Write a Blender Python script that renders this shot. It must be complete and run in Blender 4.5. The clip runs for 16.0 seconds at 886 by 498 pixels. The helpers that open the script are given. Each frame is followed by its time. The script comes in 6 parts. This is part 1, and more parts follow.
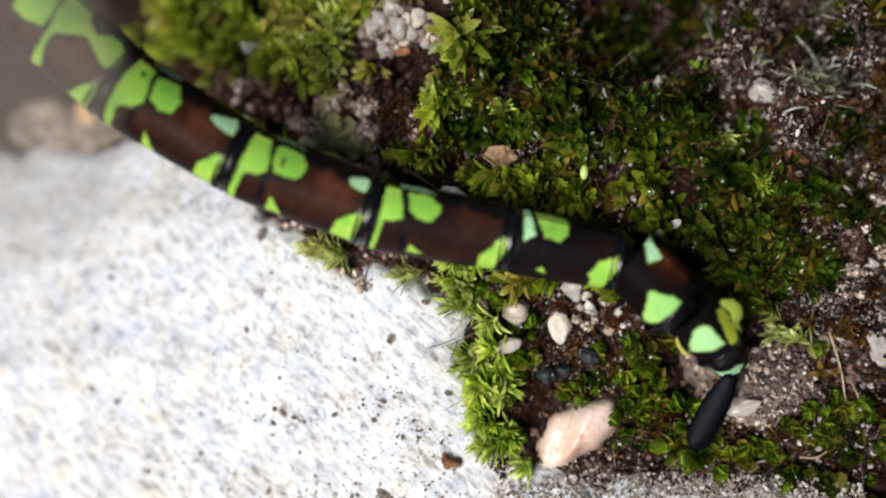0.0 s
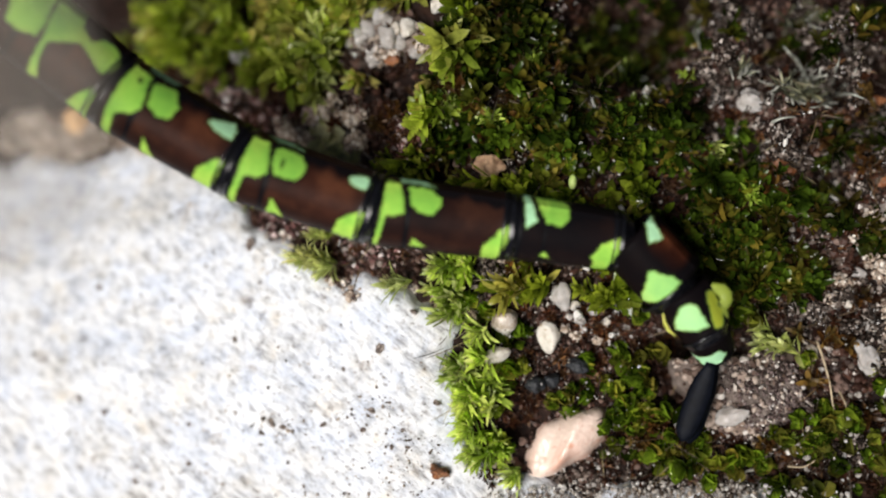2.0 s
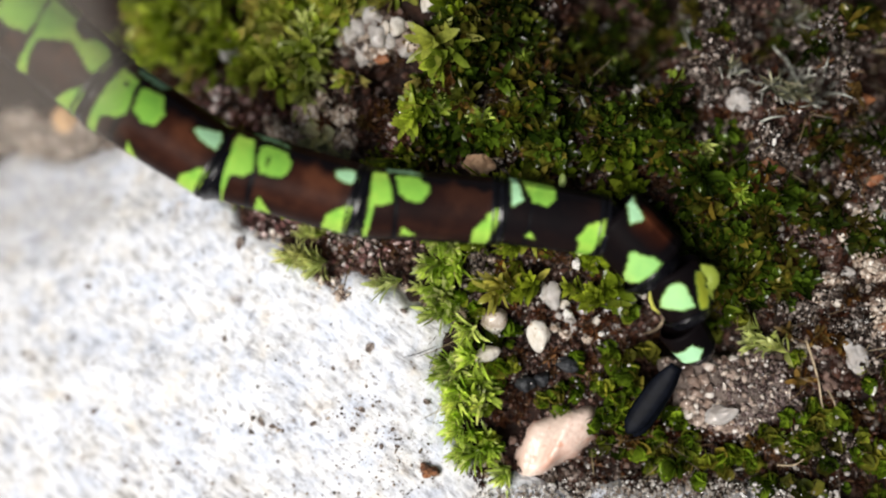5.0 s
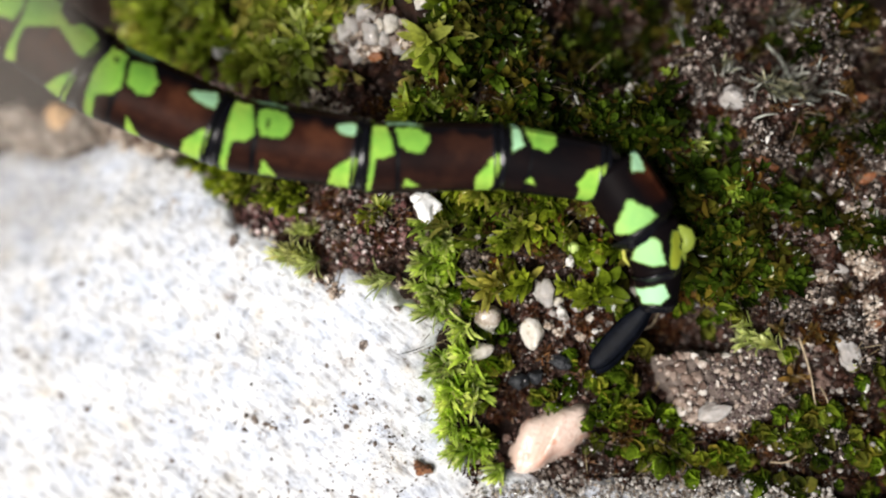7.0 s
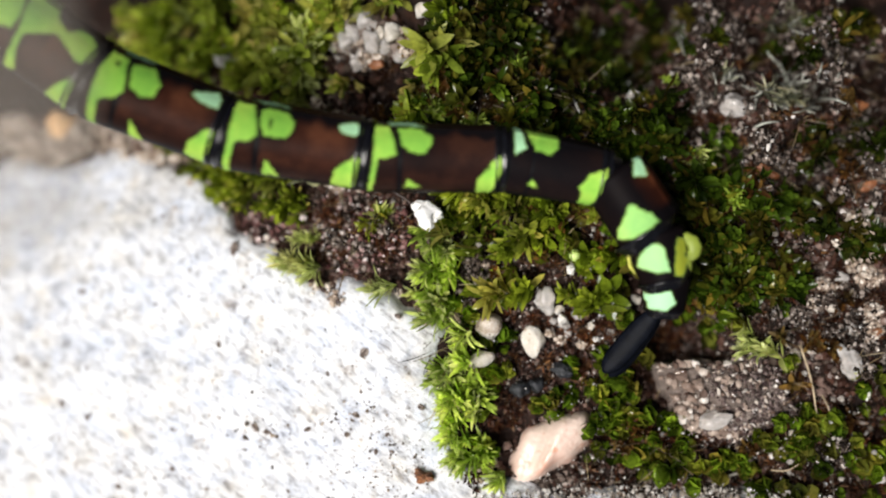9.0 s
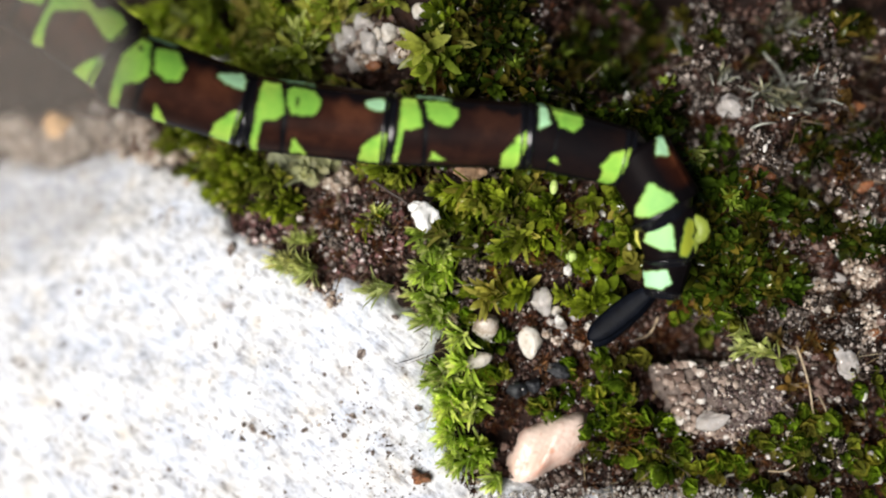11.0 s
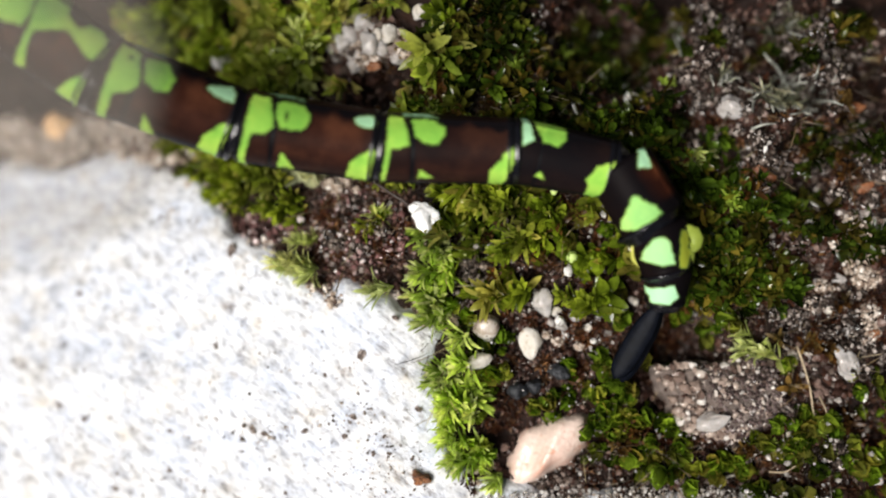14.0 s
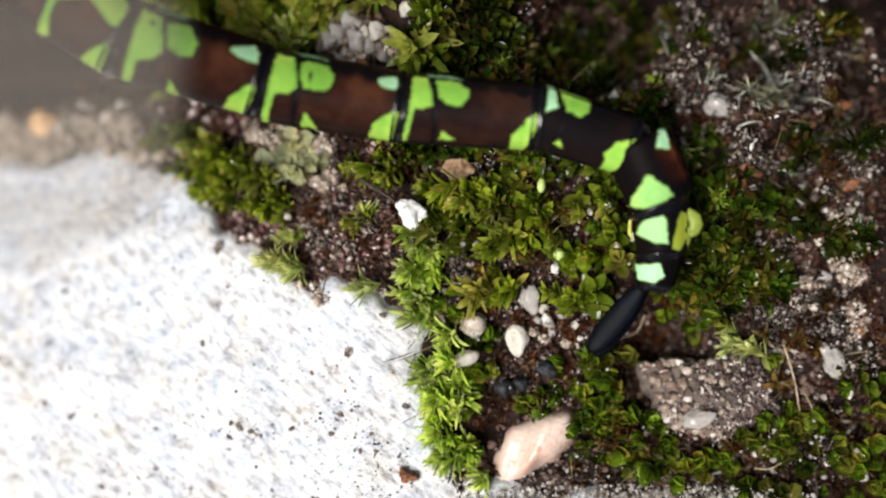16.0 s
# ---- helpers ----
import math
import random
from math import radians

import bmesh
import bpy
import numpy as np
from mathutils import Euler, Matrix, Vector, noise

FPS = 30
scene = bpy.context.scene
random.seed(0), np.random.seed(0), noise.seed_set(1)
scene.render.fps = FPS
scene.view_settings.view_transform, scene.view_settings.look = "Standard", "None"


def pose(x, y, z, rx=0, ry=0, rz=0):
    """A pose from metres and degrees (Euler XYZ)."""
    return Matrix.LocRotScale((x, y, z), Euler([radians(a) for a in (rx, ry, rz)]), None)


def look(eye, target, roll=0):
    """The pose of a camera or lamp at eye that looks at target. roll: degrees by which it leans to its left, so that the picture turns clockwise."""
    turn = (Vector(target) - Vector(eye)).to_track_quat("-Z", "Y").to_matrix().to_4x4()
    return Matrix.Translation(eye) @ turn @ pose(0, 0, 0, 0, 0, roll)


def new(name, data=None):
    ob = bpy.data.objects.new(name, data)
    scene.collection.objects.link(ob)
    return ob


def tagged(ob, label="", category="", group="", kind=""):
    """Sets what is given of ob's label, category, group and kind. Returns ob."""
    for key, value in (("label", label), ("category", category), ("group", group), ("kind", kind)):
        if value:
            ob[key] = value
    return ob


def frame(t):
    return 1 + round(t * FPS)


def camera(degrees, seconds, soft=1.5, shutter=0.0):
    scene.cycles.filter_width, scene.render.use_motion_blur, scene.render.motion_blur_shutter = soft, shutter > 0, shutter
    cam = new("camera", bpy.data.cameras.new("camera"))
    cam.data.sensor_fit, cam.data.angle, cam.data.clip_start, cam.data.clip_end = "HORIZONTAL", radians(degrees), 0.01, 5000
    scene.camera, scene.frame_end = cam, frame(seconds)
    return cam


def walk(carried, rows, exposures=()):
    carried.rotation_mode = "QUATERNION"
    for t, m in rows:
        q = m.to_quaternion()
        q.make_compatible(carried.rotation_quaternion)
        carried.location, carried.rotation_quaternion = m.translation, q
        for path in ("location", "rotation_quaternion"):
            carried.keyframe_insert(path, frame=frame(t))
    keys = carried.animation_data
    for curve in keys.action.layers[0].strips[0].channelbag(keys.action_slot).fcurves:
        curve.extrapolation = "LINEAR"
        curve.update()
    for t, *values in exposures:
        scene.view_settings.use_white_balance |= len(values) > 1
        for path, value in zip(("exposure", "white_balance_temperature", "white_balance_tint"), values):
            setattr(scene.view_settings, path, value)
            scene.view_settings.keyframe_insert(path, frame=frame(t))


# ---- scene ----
# One plan unit U is 26.8 micrometres; the plan is 1568 wide and 882 deep, b runs towards the viewer's feet.
U = 26.8e-6
EYE = 0.0577
cam = camera(40.0, 16.0, soft=2.0)
cam.data.dof.use_dof = True
cam.data.dof.focus_distance = EYE - 0.0012
cam.data.dof.aperture_fstop = 14.0
walk(cam, [
    (0, pose(0, 0, EYE, -0.652, 1.386, 0)),
    (0.5, pose(0, 0, EYE, -1.344, 1.509, 0)),
    (1, pose(0, 0, EYE, -0.367, 1.102, 0)),
    (1.5, pose(0, 0, EYE, 0.122, 0.857, 0)),
    (2, pose(0, 0, EYE, -0.205, 0.857, 0)),
    (2.5, pose(0, 0, EYE, -0.205, 0.695, 0)),
    (3, pose(0, 0, EYE, -0.367, 0.530, 0)),
    (3.5, pose(0, 0, EYE, -0.245, 0.450, 0)),
    (4, pose(0, 0, EYE, -0.205, 0.450, 0)),
    (4.2, pose(0, 0, EYE, -0.205, 0.450, 0)),
    (6.5, pose(0, 0, EYE, -0.367, 0.122, 0)),
    (7, pose(0, 0, EYE, -0.367, 0.082, 0)),
    (7.5, pose(0, 0, EYE, -0.245, 0.122, 0)),
    (8, pose(0, 0, EYE, -0.165, 0.205, 0)),
    (8.5, pose(0, 0, EYE, -0.122, 0.244, 0)),
    (9, pose(0, 0, EYE, 0.000, 0.122, 0)),
    (11.5, pose(0, 0, EYE, 0.040, -0.020, 0)),
    (12, pose(0, 0, EYE, 0.040, 0.000, 0)),
    (12.5, pose(0, 0, EYE, 0.000, 0.000, 0)),
    (13, pose(0, 0, EYE, 0.080, -0.081, 0)),
    (13.5, pose(0, 0, EYE, 0.000, -0.043, 0)),
    (14, pose(0, 0, EYE, 0.080, 0.000, 0)),
    (14.5, pose(0, 0, EYE, 0.122, -0.122, 0)),
    (15, pose(0, 0, EYE, 0.082, 0.082, 0)),
    (15.5, pose(0, 0, EYE, -0.164, -0.245, 0)),
    (16, pose(0, 0, EYE, -0.043, -0.612, 0)),
], exposures=[(0, 0.36), (4.2, 0.36), (6.5, 0.48), (16, 0.48)])

# ---- light ----
world = bpy.data.worlds.new("overcast_sky")
scene.world = world
world.use_nodes = True
wn, wl = world.node_tree.nodes, world.node_tree.links
sky = wn.new("ShaderNodeTexSky")
sky.sky_type = "NISHITA"
sky.sun_disc = False
sky.sun_elevation = radians(61)
sky.sun_rotation = radians(-116)
sky.air_density, sky.dust_density = 1.0, 3.0
wn["Background"].inputs["Strength"].default_value = 0.015
wl.new(sky.outputs["Color"], wn["Background"].inputs["Color"])
sun_data = bpy.data.lights.new("sun", "SUN")
sun_data.energy, sun_data.angle, sun_data.color = 4.7, radians(32), (1.0, 0.965, 0.915)
sun = new("sun", sun_data)
sun.matrix_world = look((-0.50, -0.24, 1.0), (0, 0, 0))


# ---- materials ----
def material(name):
    m = bpy.data.materials.new(name)
    m.use_nodes = True
    return m, m.node_tree.nodes, m.node_tree.links, m.node_tree.nodes["Principled BSDF"]


def noise_node(n, l, scale, detail=4.0, rough=0.6, stretch=None, turn=0.0):
    tex = n.new("ShaderNodeTexNoise")
    tex.inputs["Scale"].default_value = scale
    tex.inputs["Detail"].default_value = detail
    tex.inputs["Roughness"].default_value = rough
    co = n.new("ShaderNodeTexCoord")
    if stretch:
        mp = n.new("ShaderNodeMapping")
        mp.vector_type = "TEXTURE"
        mp.inputs["Scale"].default_value = stretch
        mp.inputs["Rotation"].default_value = (0, 0, turn)
        l.new(co.outputs["Object"], mp.inputs["Vector"])
        l.new(mp.outputs["Vector"], tex.inputs["Vector"])
    else:
        l.new(co.outputs["Object"], tex.inputs["Vector"])
    return tex.outputs["Fac"]


def ramp(n, l, fac, stops):
    r = n.new("ShaderNodeValToRGB")
    el = r.color_ramp.elements
    while len(el) < len(stops):
        el.new(0.5)
    for e, (p, c) in zip(el, stops):
        e.position, e.color = p, (*c, 1)
    l.new(fac, r.inputs["Fac"])
    return r.outputs["Color"]


def mix(n, l, a, b, fac, blend="MIX"):
    x = n.new("ShaderNodeMix")
    x.data_type, x.blend_type = "RGBA", blend
    for sock, v in ((x.inputs[0], fac), (x.inputs[6], a), (x.inputs[7], b)):
        if isinstance(v, bpy.types.NodeSocket):
            l.new(v, sock)
        elif isinstance(v, tuple):
            sock.default_value = (*v, 1)
        else:
            sock.default_value = v
    return x.outputs[2]


def bump(n, l, p, height, strength, distance):
    b = n.new("ShaderNodeBump")
    b.inputs["Strength"].default_value = strength
    b.inputs["Distance"].default_value = distance
    l.new(height, b.inputs["Height"])
    l.new(b.outputs["Normal"], p.inputs["Normal"])


def attribute(n, name):
    a = n.new("ShaderNodeAttribute")
    a.attribute_name = name
    return a.outputs["Fac"]


def island(n):
    return n.new("ShaderNodeNewGeometry").outputs["Random Per Island"]


def soil_material():
    m, n, l, p = material("dark_humus_soil")
    c = ramp(n, l, noise_node(n, l, 900, 8, 0.7), [(0.3, (0.004, 0.002, 0.0015)), (0.5, (0.013, 0.006, 0.004)), (0.7, (0.038, 0.018, 0.012))])
    c2 = ramp(n, l, noise_node(n, l, 160, 3), [(0.42, (0.55, 0.42, 0.36)), (0.6, (1.0, 0.9, 0.82))])
    l.new(mix(n, l, c, c2, 1.0, "MULTIPLY"), p.inputs["Base Color"])
    p.inputs["Roughness"].default_value = 0.75
    p.inputs["Specular IOR Level"].default_value = 0.2
    bump(n, l, p, noise_node(n, l, 3500, 6, 0.7), 0.9, 1.2e-4)
    return m


def stone_material():
    m, n, l, p = material("whitewashed_stone")
    base = ramp(n, l, noise_node(n, l, 420, 6, 0.65), [(0.3, (0.53, 0.515, 0.50)), (0.46, (0.62, 0.625, 0.64)), (0.7, (0.67, 0.69, 0.735))])
    scratch = noise_node(n, l, 3000, 6, 0.70, (1.0, 3.4, 1.0), radians(50))
    s = ramp(n, l, scratch, [(0.34, (0.26, 0.24, 0.23)), (0.425, (0.66, 0.67, 0.69)), (0.515, (1, 1, 1))])
    grit = noise_node(n, l, 2900, 4, 0.62)
    q = ramp(n, l, grit, [(0.29, (0.20, 0.16, 0.13)), (0.36, (0.82, 0.80, 0.78)), (0.43, (1, 1, 1))])
    blot = ramp(n, l, noise_node(n, l, 950, 4, 0.6), [(0.27, (0.42, 0.36, 0.31)), (0.35, (0.9, 0.88, 0.86)), (0.42, (1, 1, 1))])
    warm = ramp(n, l, noise_node(n, l, 170, 2), [(0.56, (1, 1, 1)), (0.76, (0.97, 0.92, 0.83))])
    tint = ramp(n, l, noise_node(n, l, 700, 3, 0.6), [(0.30, (1.0, 0.93, 0.84)), (0.40, (1, 1, 1)), (0.50, (0.96, 0.97, 1.0)), (0.64, (0.84, 0.89, 1.0))])
    base = mix(n, l, base, tint, 0.85, "MULTIPLY")
    c = mix(n, l, base, s, 0.8, "MULTIPLY")
    c = mix(n, l, c, q, 0.85, "MULTIPLY")
    c = mix(n, l, c, blot, 0.85, "MULTIPLY")
    c = mix(n, l, c, warm, 1.0, "MULTIPLY")
    l.new(c, p.inputs["Base Color"])
    p.inputs["Roughness"].default_value = 0.8
    bump(n, l, p, mix(n, l, scratch, grit, 0.4), 0.9, 2.2e-4)
    return m


def moss_material(name, young_lit, old_shaded, dry, gloss=0.35, vary=1.0):
    m, n, l, p = material(name)
    # Leaf age plus painted shade: near black at the base, light at the tip.
    c = ramp(n, l, attribute(n, "young_lit"), [(0.0, old_shaded), (0.9, young_lit)])
    c = mix(n, l, c, dry, ramp(n, l, attribute(n, "tint"), [(0.60, (0, 0, 0)), (1.0, (0.75, 0.75, 0.75))]))
    c = mix(n, l, c, dry, ramp(n, l, island(n), [(0.86, (0, 0, 0)), (0.97, (0.8, 0.8, 0.8))]))
    v = ramp(n, l, noise_node(n, l, 240, 3), [(0.36, (0.42, 0.46, 0.5)), (0.62, (1.1, 1.1, 0.9))])
    c = mix(n, l, c, v, vary, "MULTIPLY")
    c = mix(n, l, c, ramp(n, l, island(n), [(0.0, (0.35, 0.38, 0.4)), (0.5, (0.9, 0.9, 0.9)), (1.0, (1.3, 1.25, 1.1))]), vary, "MULTIPLY")
    c = mix(n, l, c, ramp(n, l, noise_node(n, l, 420, 2), [(0.36, (0.34, 0.34, 0.4)), (0.5, (1.0, 1.0, 1.0)), (0.68, (1.2, 1.12, 1.0))]), vary, "MULTIPLY")
    g = ramp(n, l, noise_node(n, l, 5000, 3), [(0.3, (0.7, 0.7, 0.7)), (0.6, (1.1, 1.1, 1.1))])
    c = mix(n, l, c, g, 1.0, "MULTIPLY")
    bump(n, l, p, noise_node(n, l, 8000, 3), 0.3, 2e-5)
    p.inputs["Roughness"].default_value = gloss
    l.new(c, p.inputs["Base Color"])
    tr = n.new("ShaderNodeBsdfTranslucent")
    l.new(c, tr.inputs["Color"])
    ms = n.new("ShaderNodeMixShader")
    ms.inputs[0].default_value = 0.56
    l.new(p.outputs[0], ms.inputs[1])
    l.new(tr.outputs[0], ms.inputs[2])
    l.new(ms.outputs[0], n["Material Output"].inputs["Surface"])
    return m


def grain_material(name, stops, rough=0.35, clear=0.0):
    m, n, l, p = material(name)
    c = ramp(n, l, island(n), stops)
    v = ramp(n, l, noise_node(n, l, 4000, 3), [(0.35, (0.7, 0.66, 0.62)), (0.6, (1, 1, 1))])
    l.new(mix(n, l, c, v, 1.0, "MULTIPLY"), p.inputs["Base Color"])
    p.inputs["Roughness"].default_value = rough
    p.inputs["Transmission Weight"].default_value = clear
    p.inputs["Specular IOR Level"].default_value = 0.3
    return m


def rock_material(name, stops, scale, rough=0.6, spot=None, relief=6e-5, stretch=None, turn=0.0):
    m, n, l, p = material(name)
    c = ramp(n, l, noise_node(n, l, scale, 6, 0.65, stretch, turn), stops)
    if spot:
        c = mix(n, l, c, spot, ramp(n, l, noise_node(n, l, scale * 4, 2), [(0.6, (0, 0, 0)), (0.72, (1, 1, 1))]))
    l.new(c, p.inputs["Base Color"])
    p.inputs["Roughness"].default_value = rough
    bump(n, l, p, noise_node(n, l, scale * 6, 5, 0.7), 0.7, relief)
    return m


def skin_material(name, ground, ground2, glow=(0.15, 0.05, 0.02), shine=0.3, level=0.2, black=(0.004, 0.004, 0.005)):
    """Hard glossy cuticle: ground colour, black lines and green marks."""
    m, n, l, p = material(name)
    c = ramp(n, l, noise_node(n, l, 260, 5, 0.6), [(0.36, ground), (0.64, ground2)])
    c = mix(n, l, c, glow, ramp(n, l, noise_node(n, l, 420, 4, 0.65), [(0.52, (0, 0, 0)), (0.74, (0.75, 0.75, 0.75))]))
    c = mix(n, l, c, black, attribute(n, "dark"))
    g = ramp(n, l, noise_node(n, l, 500, 4), [(0.34, (0.15, 0.36, 0.05)), (0.5, (0.23, 0.46, 0.065)), (0.66, (0.33, 0.53, 0.08))])
    g = mix(n, l, g, (0.34, 0.60, 0.36), attribute(n, "blue"))
    g = mix(n, l, g, (0.26, 0.30, 0.03), attribute(n, "yellow"))
    c = mix(n, l, c, g, attribute(n, "green"))
    l.new(c, p.inputs["Base Color"])
    p.inputs["Roughness"].default_value = shine
    p.inputs["Specular IOR Level"].default_value = level
    bump(n, l, p, noise_node(n, l, 9000, 4, 0.6), 0.25, 2e-5)
    return m


def plain(name, colour, rough=0.4, scale=2500, relief=2e-5, vary=0.5, level=0.25):
    m, n, l, p = material(name)
    dark = tuple(k * vary for k in colour)
    l.new(ramp(n, l, noise_node(n, l, scale, 4), [(0.35, dark), (0.65, colour)]), p.inputs["Base Color"])
    p.inputs["Roughness"].default_value = rough
    p.inputs["Specular IOR Level"].default_value = level
    bump(n, l, p, noise_node(n, l, scale * 3, 4), 0.4, relief)
    return m


def wing_material():
    m, n, l, p = material("clear_wing_membrane")
    p.inputs["Base Color"].default_value = (0.36, 0.32, 0.28, 1)
    p.inputs["Roughness"].default_value = 0.5
    tr = n.new("ShaderNodeBsdfTransparent")
    tl = n.new("ShaderNodeBsdfTranslucent")
    tl.inputs["Color"].default_value = (0.36, 0.32, 0.28, 1)
    a, b = n.new("ShaderNodeMixShader"), n.new("ShaderNodeMixShader")
    a.inputs[0].default_value = 0.35
    b.inputs[0].default_value = 0.29
    l.new(p.outputs[0], a.inputs[1])
    l.new(tl.outputs[0], a.inputs[2])
    l.new(tr.outputs[0], b.inputs[1])
    l.new(a.outputs[0], b.inputs[2])
    l.new(b.outputs[0], n["Material Output"].inputs["Surface"])
    return m


SOIL = soil_material()
STONE = stone_material()
MOSS = {
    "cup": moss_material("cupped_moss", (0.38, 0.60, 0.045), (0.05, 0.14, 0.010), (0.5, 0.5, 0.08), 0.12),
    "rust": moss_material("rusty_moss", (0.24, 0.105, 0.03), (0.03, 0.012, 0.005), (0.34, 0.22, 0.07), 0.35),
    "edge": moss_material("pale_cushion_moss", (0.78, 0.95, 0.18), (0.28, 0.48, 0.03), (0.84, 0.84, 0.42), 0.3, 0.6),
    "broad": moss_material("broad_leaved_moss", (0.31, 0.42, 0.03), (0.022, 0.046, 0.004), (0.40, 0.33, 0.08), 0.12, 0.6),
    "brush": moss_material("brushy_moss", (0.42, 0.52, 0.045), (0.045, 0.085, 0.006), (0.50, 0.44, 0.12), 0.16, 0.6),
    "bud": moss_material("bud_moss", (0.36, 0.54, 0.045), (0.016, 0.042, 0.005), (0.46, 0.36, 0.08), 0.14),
    "dark": moss_material("dark_shaded_carpet_moss", (0.085, 0.13, 0.016), (0.004, 0.008, 0.002), (0.15, 0.10, 0.025), 0.2),
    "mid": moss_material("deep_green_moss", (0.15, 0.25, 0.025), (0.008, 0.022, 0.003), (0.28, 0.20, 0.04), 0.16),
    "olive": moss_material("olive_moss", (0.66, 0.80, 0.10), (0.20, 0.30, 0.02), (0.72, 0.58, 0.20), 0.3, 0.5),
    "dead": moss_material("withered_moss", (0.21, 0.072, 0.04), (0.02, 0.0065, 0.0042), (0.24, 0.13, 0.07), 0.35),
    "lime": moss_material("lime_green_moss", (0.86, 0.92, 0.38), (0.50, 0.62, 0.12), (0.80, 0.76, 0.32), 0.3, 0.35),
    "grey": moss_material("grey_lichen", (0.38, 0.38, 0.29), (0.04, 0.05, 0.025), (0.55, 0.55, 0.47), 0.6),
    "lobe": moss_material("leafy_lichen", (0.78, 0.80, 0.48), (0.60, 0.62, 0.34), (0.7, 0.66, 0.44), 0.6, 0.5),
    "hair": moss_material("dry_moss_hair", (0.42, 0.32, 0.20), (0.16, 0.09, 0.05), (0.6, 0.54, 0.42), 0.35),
}
QUARTZ = grain_material("quartz_sand", [(0.0, (0.024, 0.017, 0.014)), (0.5, (0.085, 0.063, 0.052)), (0.85, (0.26, 0.21, 0.185)), (1.0, (0.75, 0.72, 0.69))], 0.2, 0.2)
SPARK = grain_material("white_grit_glints", [(0.0, (0.30, 0.27, 0.24)), (0.6, (0.60, 0.57, 0.54)), (1.0, (0.82, 0.8, 0.78))], 0.12, 0.45)
BEIGE = grain_material("beige_sand", [(0.0, (0.14, 0.10, 0.08)), (0.4, (0.36, 0.28, 0.22)), (0.8, (0.58, 0.51, 0.44)), (1.0, (0.75, 0.71, 0.66))], 0.35)
CRUST = grain_material("crusted_sand", [(0.0, (0.008, 0.006, 0.005)), (0.5, (0.030, 0.022, 0.018)), (0.82, (0.125, 0.10, 0.086)), (1.0, (0.42, 0.37, 0.34))], 0.2)
LILAC = grain_material("purple_grit", [(0.0, (0.06, 0.025, 0.024)), (0.6, (0.20, 0.105, 0.10)), (0.88, (0.42, 0.32, 0.31)), (1.0, (0.78, 0.74, 0.73))], 0.2)
SPECK = grain_material("dark_specks", [(0.0, (0.05, 0.038, 0.03)), (0.6, (0.17, 0.13, 0.10)), (1.0, (0.45, 0.38, 0.31))], 0.5)
CRUMB = grain_material("soil_crumbs", [(0.0, (0.008, 0.004, 0.003)), (0.5, (0.04, 0.018, 0.013)), (0.82, (0.075, 0.036, 0.026)), (1.0, (0.20, 0.14, 0.12))], 0.4)
BROWN_SKIN = skin_material("brown_cuticle", (0.010, 0.004, 0.003), (0.050, 0.017, 0.010), (0.115, 0.042, 0.021), shine=0.42, level=0.035)
BLACK_SKIN = skin_material("black_cuticle", (0.02, 0.006, 0.004), (0.085, 0.022, 0.008), (0.16, 0.05, 0.02), 0.46, 0.02, (0.0028, 0.0028, 0.0035))
JET = plain("jet_black_cuticle", (0.0035, 0.0045, 0.008), 0.5, level=0.05)
MEMBRANE = plain("joint_membrane", (0.006, 0.006, 0.008), 0.2, level=0.4)
LOBE = plain("yellow_green_cuticle", (0.22, 0.28, 0.04), 0.45, 900)
FLAP = plain("pale_yellow_cuticle", (0.50, 0.50, 0.10), 0.4, 900)
WING = wing_material()
VEIN = plain("dark_wing_vein", (0.03, 0.025, 0.02), 0.4)


# ---- building helpers ----
def plan(a, b, z=0.0):
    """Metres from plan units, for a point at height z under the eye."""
    k = U * (EYE - z) / EYE
    return Vector(((a - 784) * k, (441 - b) * k, z))


def mesh_of(name, verts, faces, smooth=True):
    me = bpy.data.meshes.new(name)
    me.from_pydata(np.asarray(verts, dtype=float).tolist(), [], [list(map(int, f)) for f in faces])
    if smooth:
        me.polygons.foreach_set("use_smooth", [True] * len(me.polygons))
    me.update()
    return me


def thing(name, me, mat, label, category, kind="", group=""):
    ob = new(name, me)
    me.materials.append(mat)
    return tagged(ob, label, category, group, kind)


def part(name, me, mat, parent, label=""):
    ob = new(name, me)
    me.materials.append(mat)
    ob.parent = parent
    return tagged(ob, label)


def values(me, name, data):
    at = me.attributes.new(name, "FLOAT", "POINT")
    at.data.foreach_set("value", np.asarray(data, dtype=np.float32))


def nz(x, y, scale, seed=0.0):
    return noise.noise(Vector((x * scale, y * scale, seed)))


def outline_distance(px, py, poly):
    """Distance to a closed outline, positive inside; px and py are arrays."""
    q = np.array(poly, float)
    d2 = np.full(px.shape, 1e12)
    inside = np.zeros(px.shape, bool)
    for (x0, y0), (x1, y1) in zip(q, np.roll(q, -1, 0)):
        ex, ey = x1 - x0, y1 - y0
        h = np.clip(((px - x0) * ex + (py - y0) * ey) / (ex * ex + ey * ey + 1e-9), 0, 1)
        d2 = np.minimum(d2, (px - x0 - h * ex) ** 2 + (py - y0 - h * ey) ** 2)
        cross = (y0 > py) != (y1 > py)
        inside ^= cross & (px < ex * (py - y0) / (ey if abs(ey) > 1e-9 else 1e-9) + x0)
    return np.where(inside, 1, -1) * np.sqrt(d2)


STONE_EDGE = [(-900, 290), (0, 302), (90, 292), (190, 270), (265, 268), (340, 312), (412, 382), (482, 455), (570, 498),
              (700, 520), (772, 585), (775, 740), (812, 805), (868, 846), (960, 864), (1060, 866), (1200, 868),
              (1330, 874), (1395, 905), (1520, 960), (2300, 1000), (2300, 1700), (-900, 1700)]


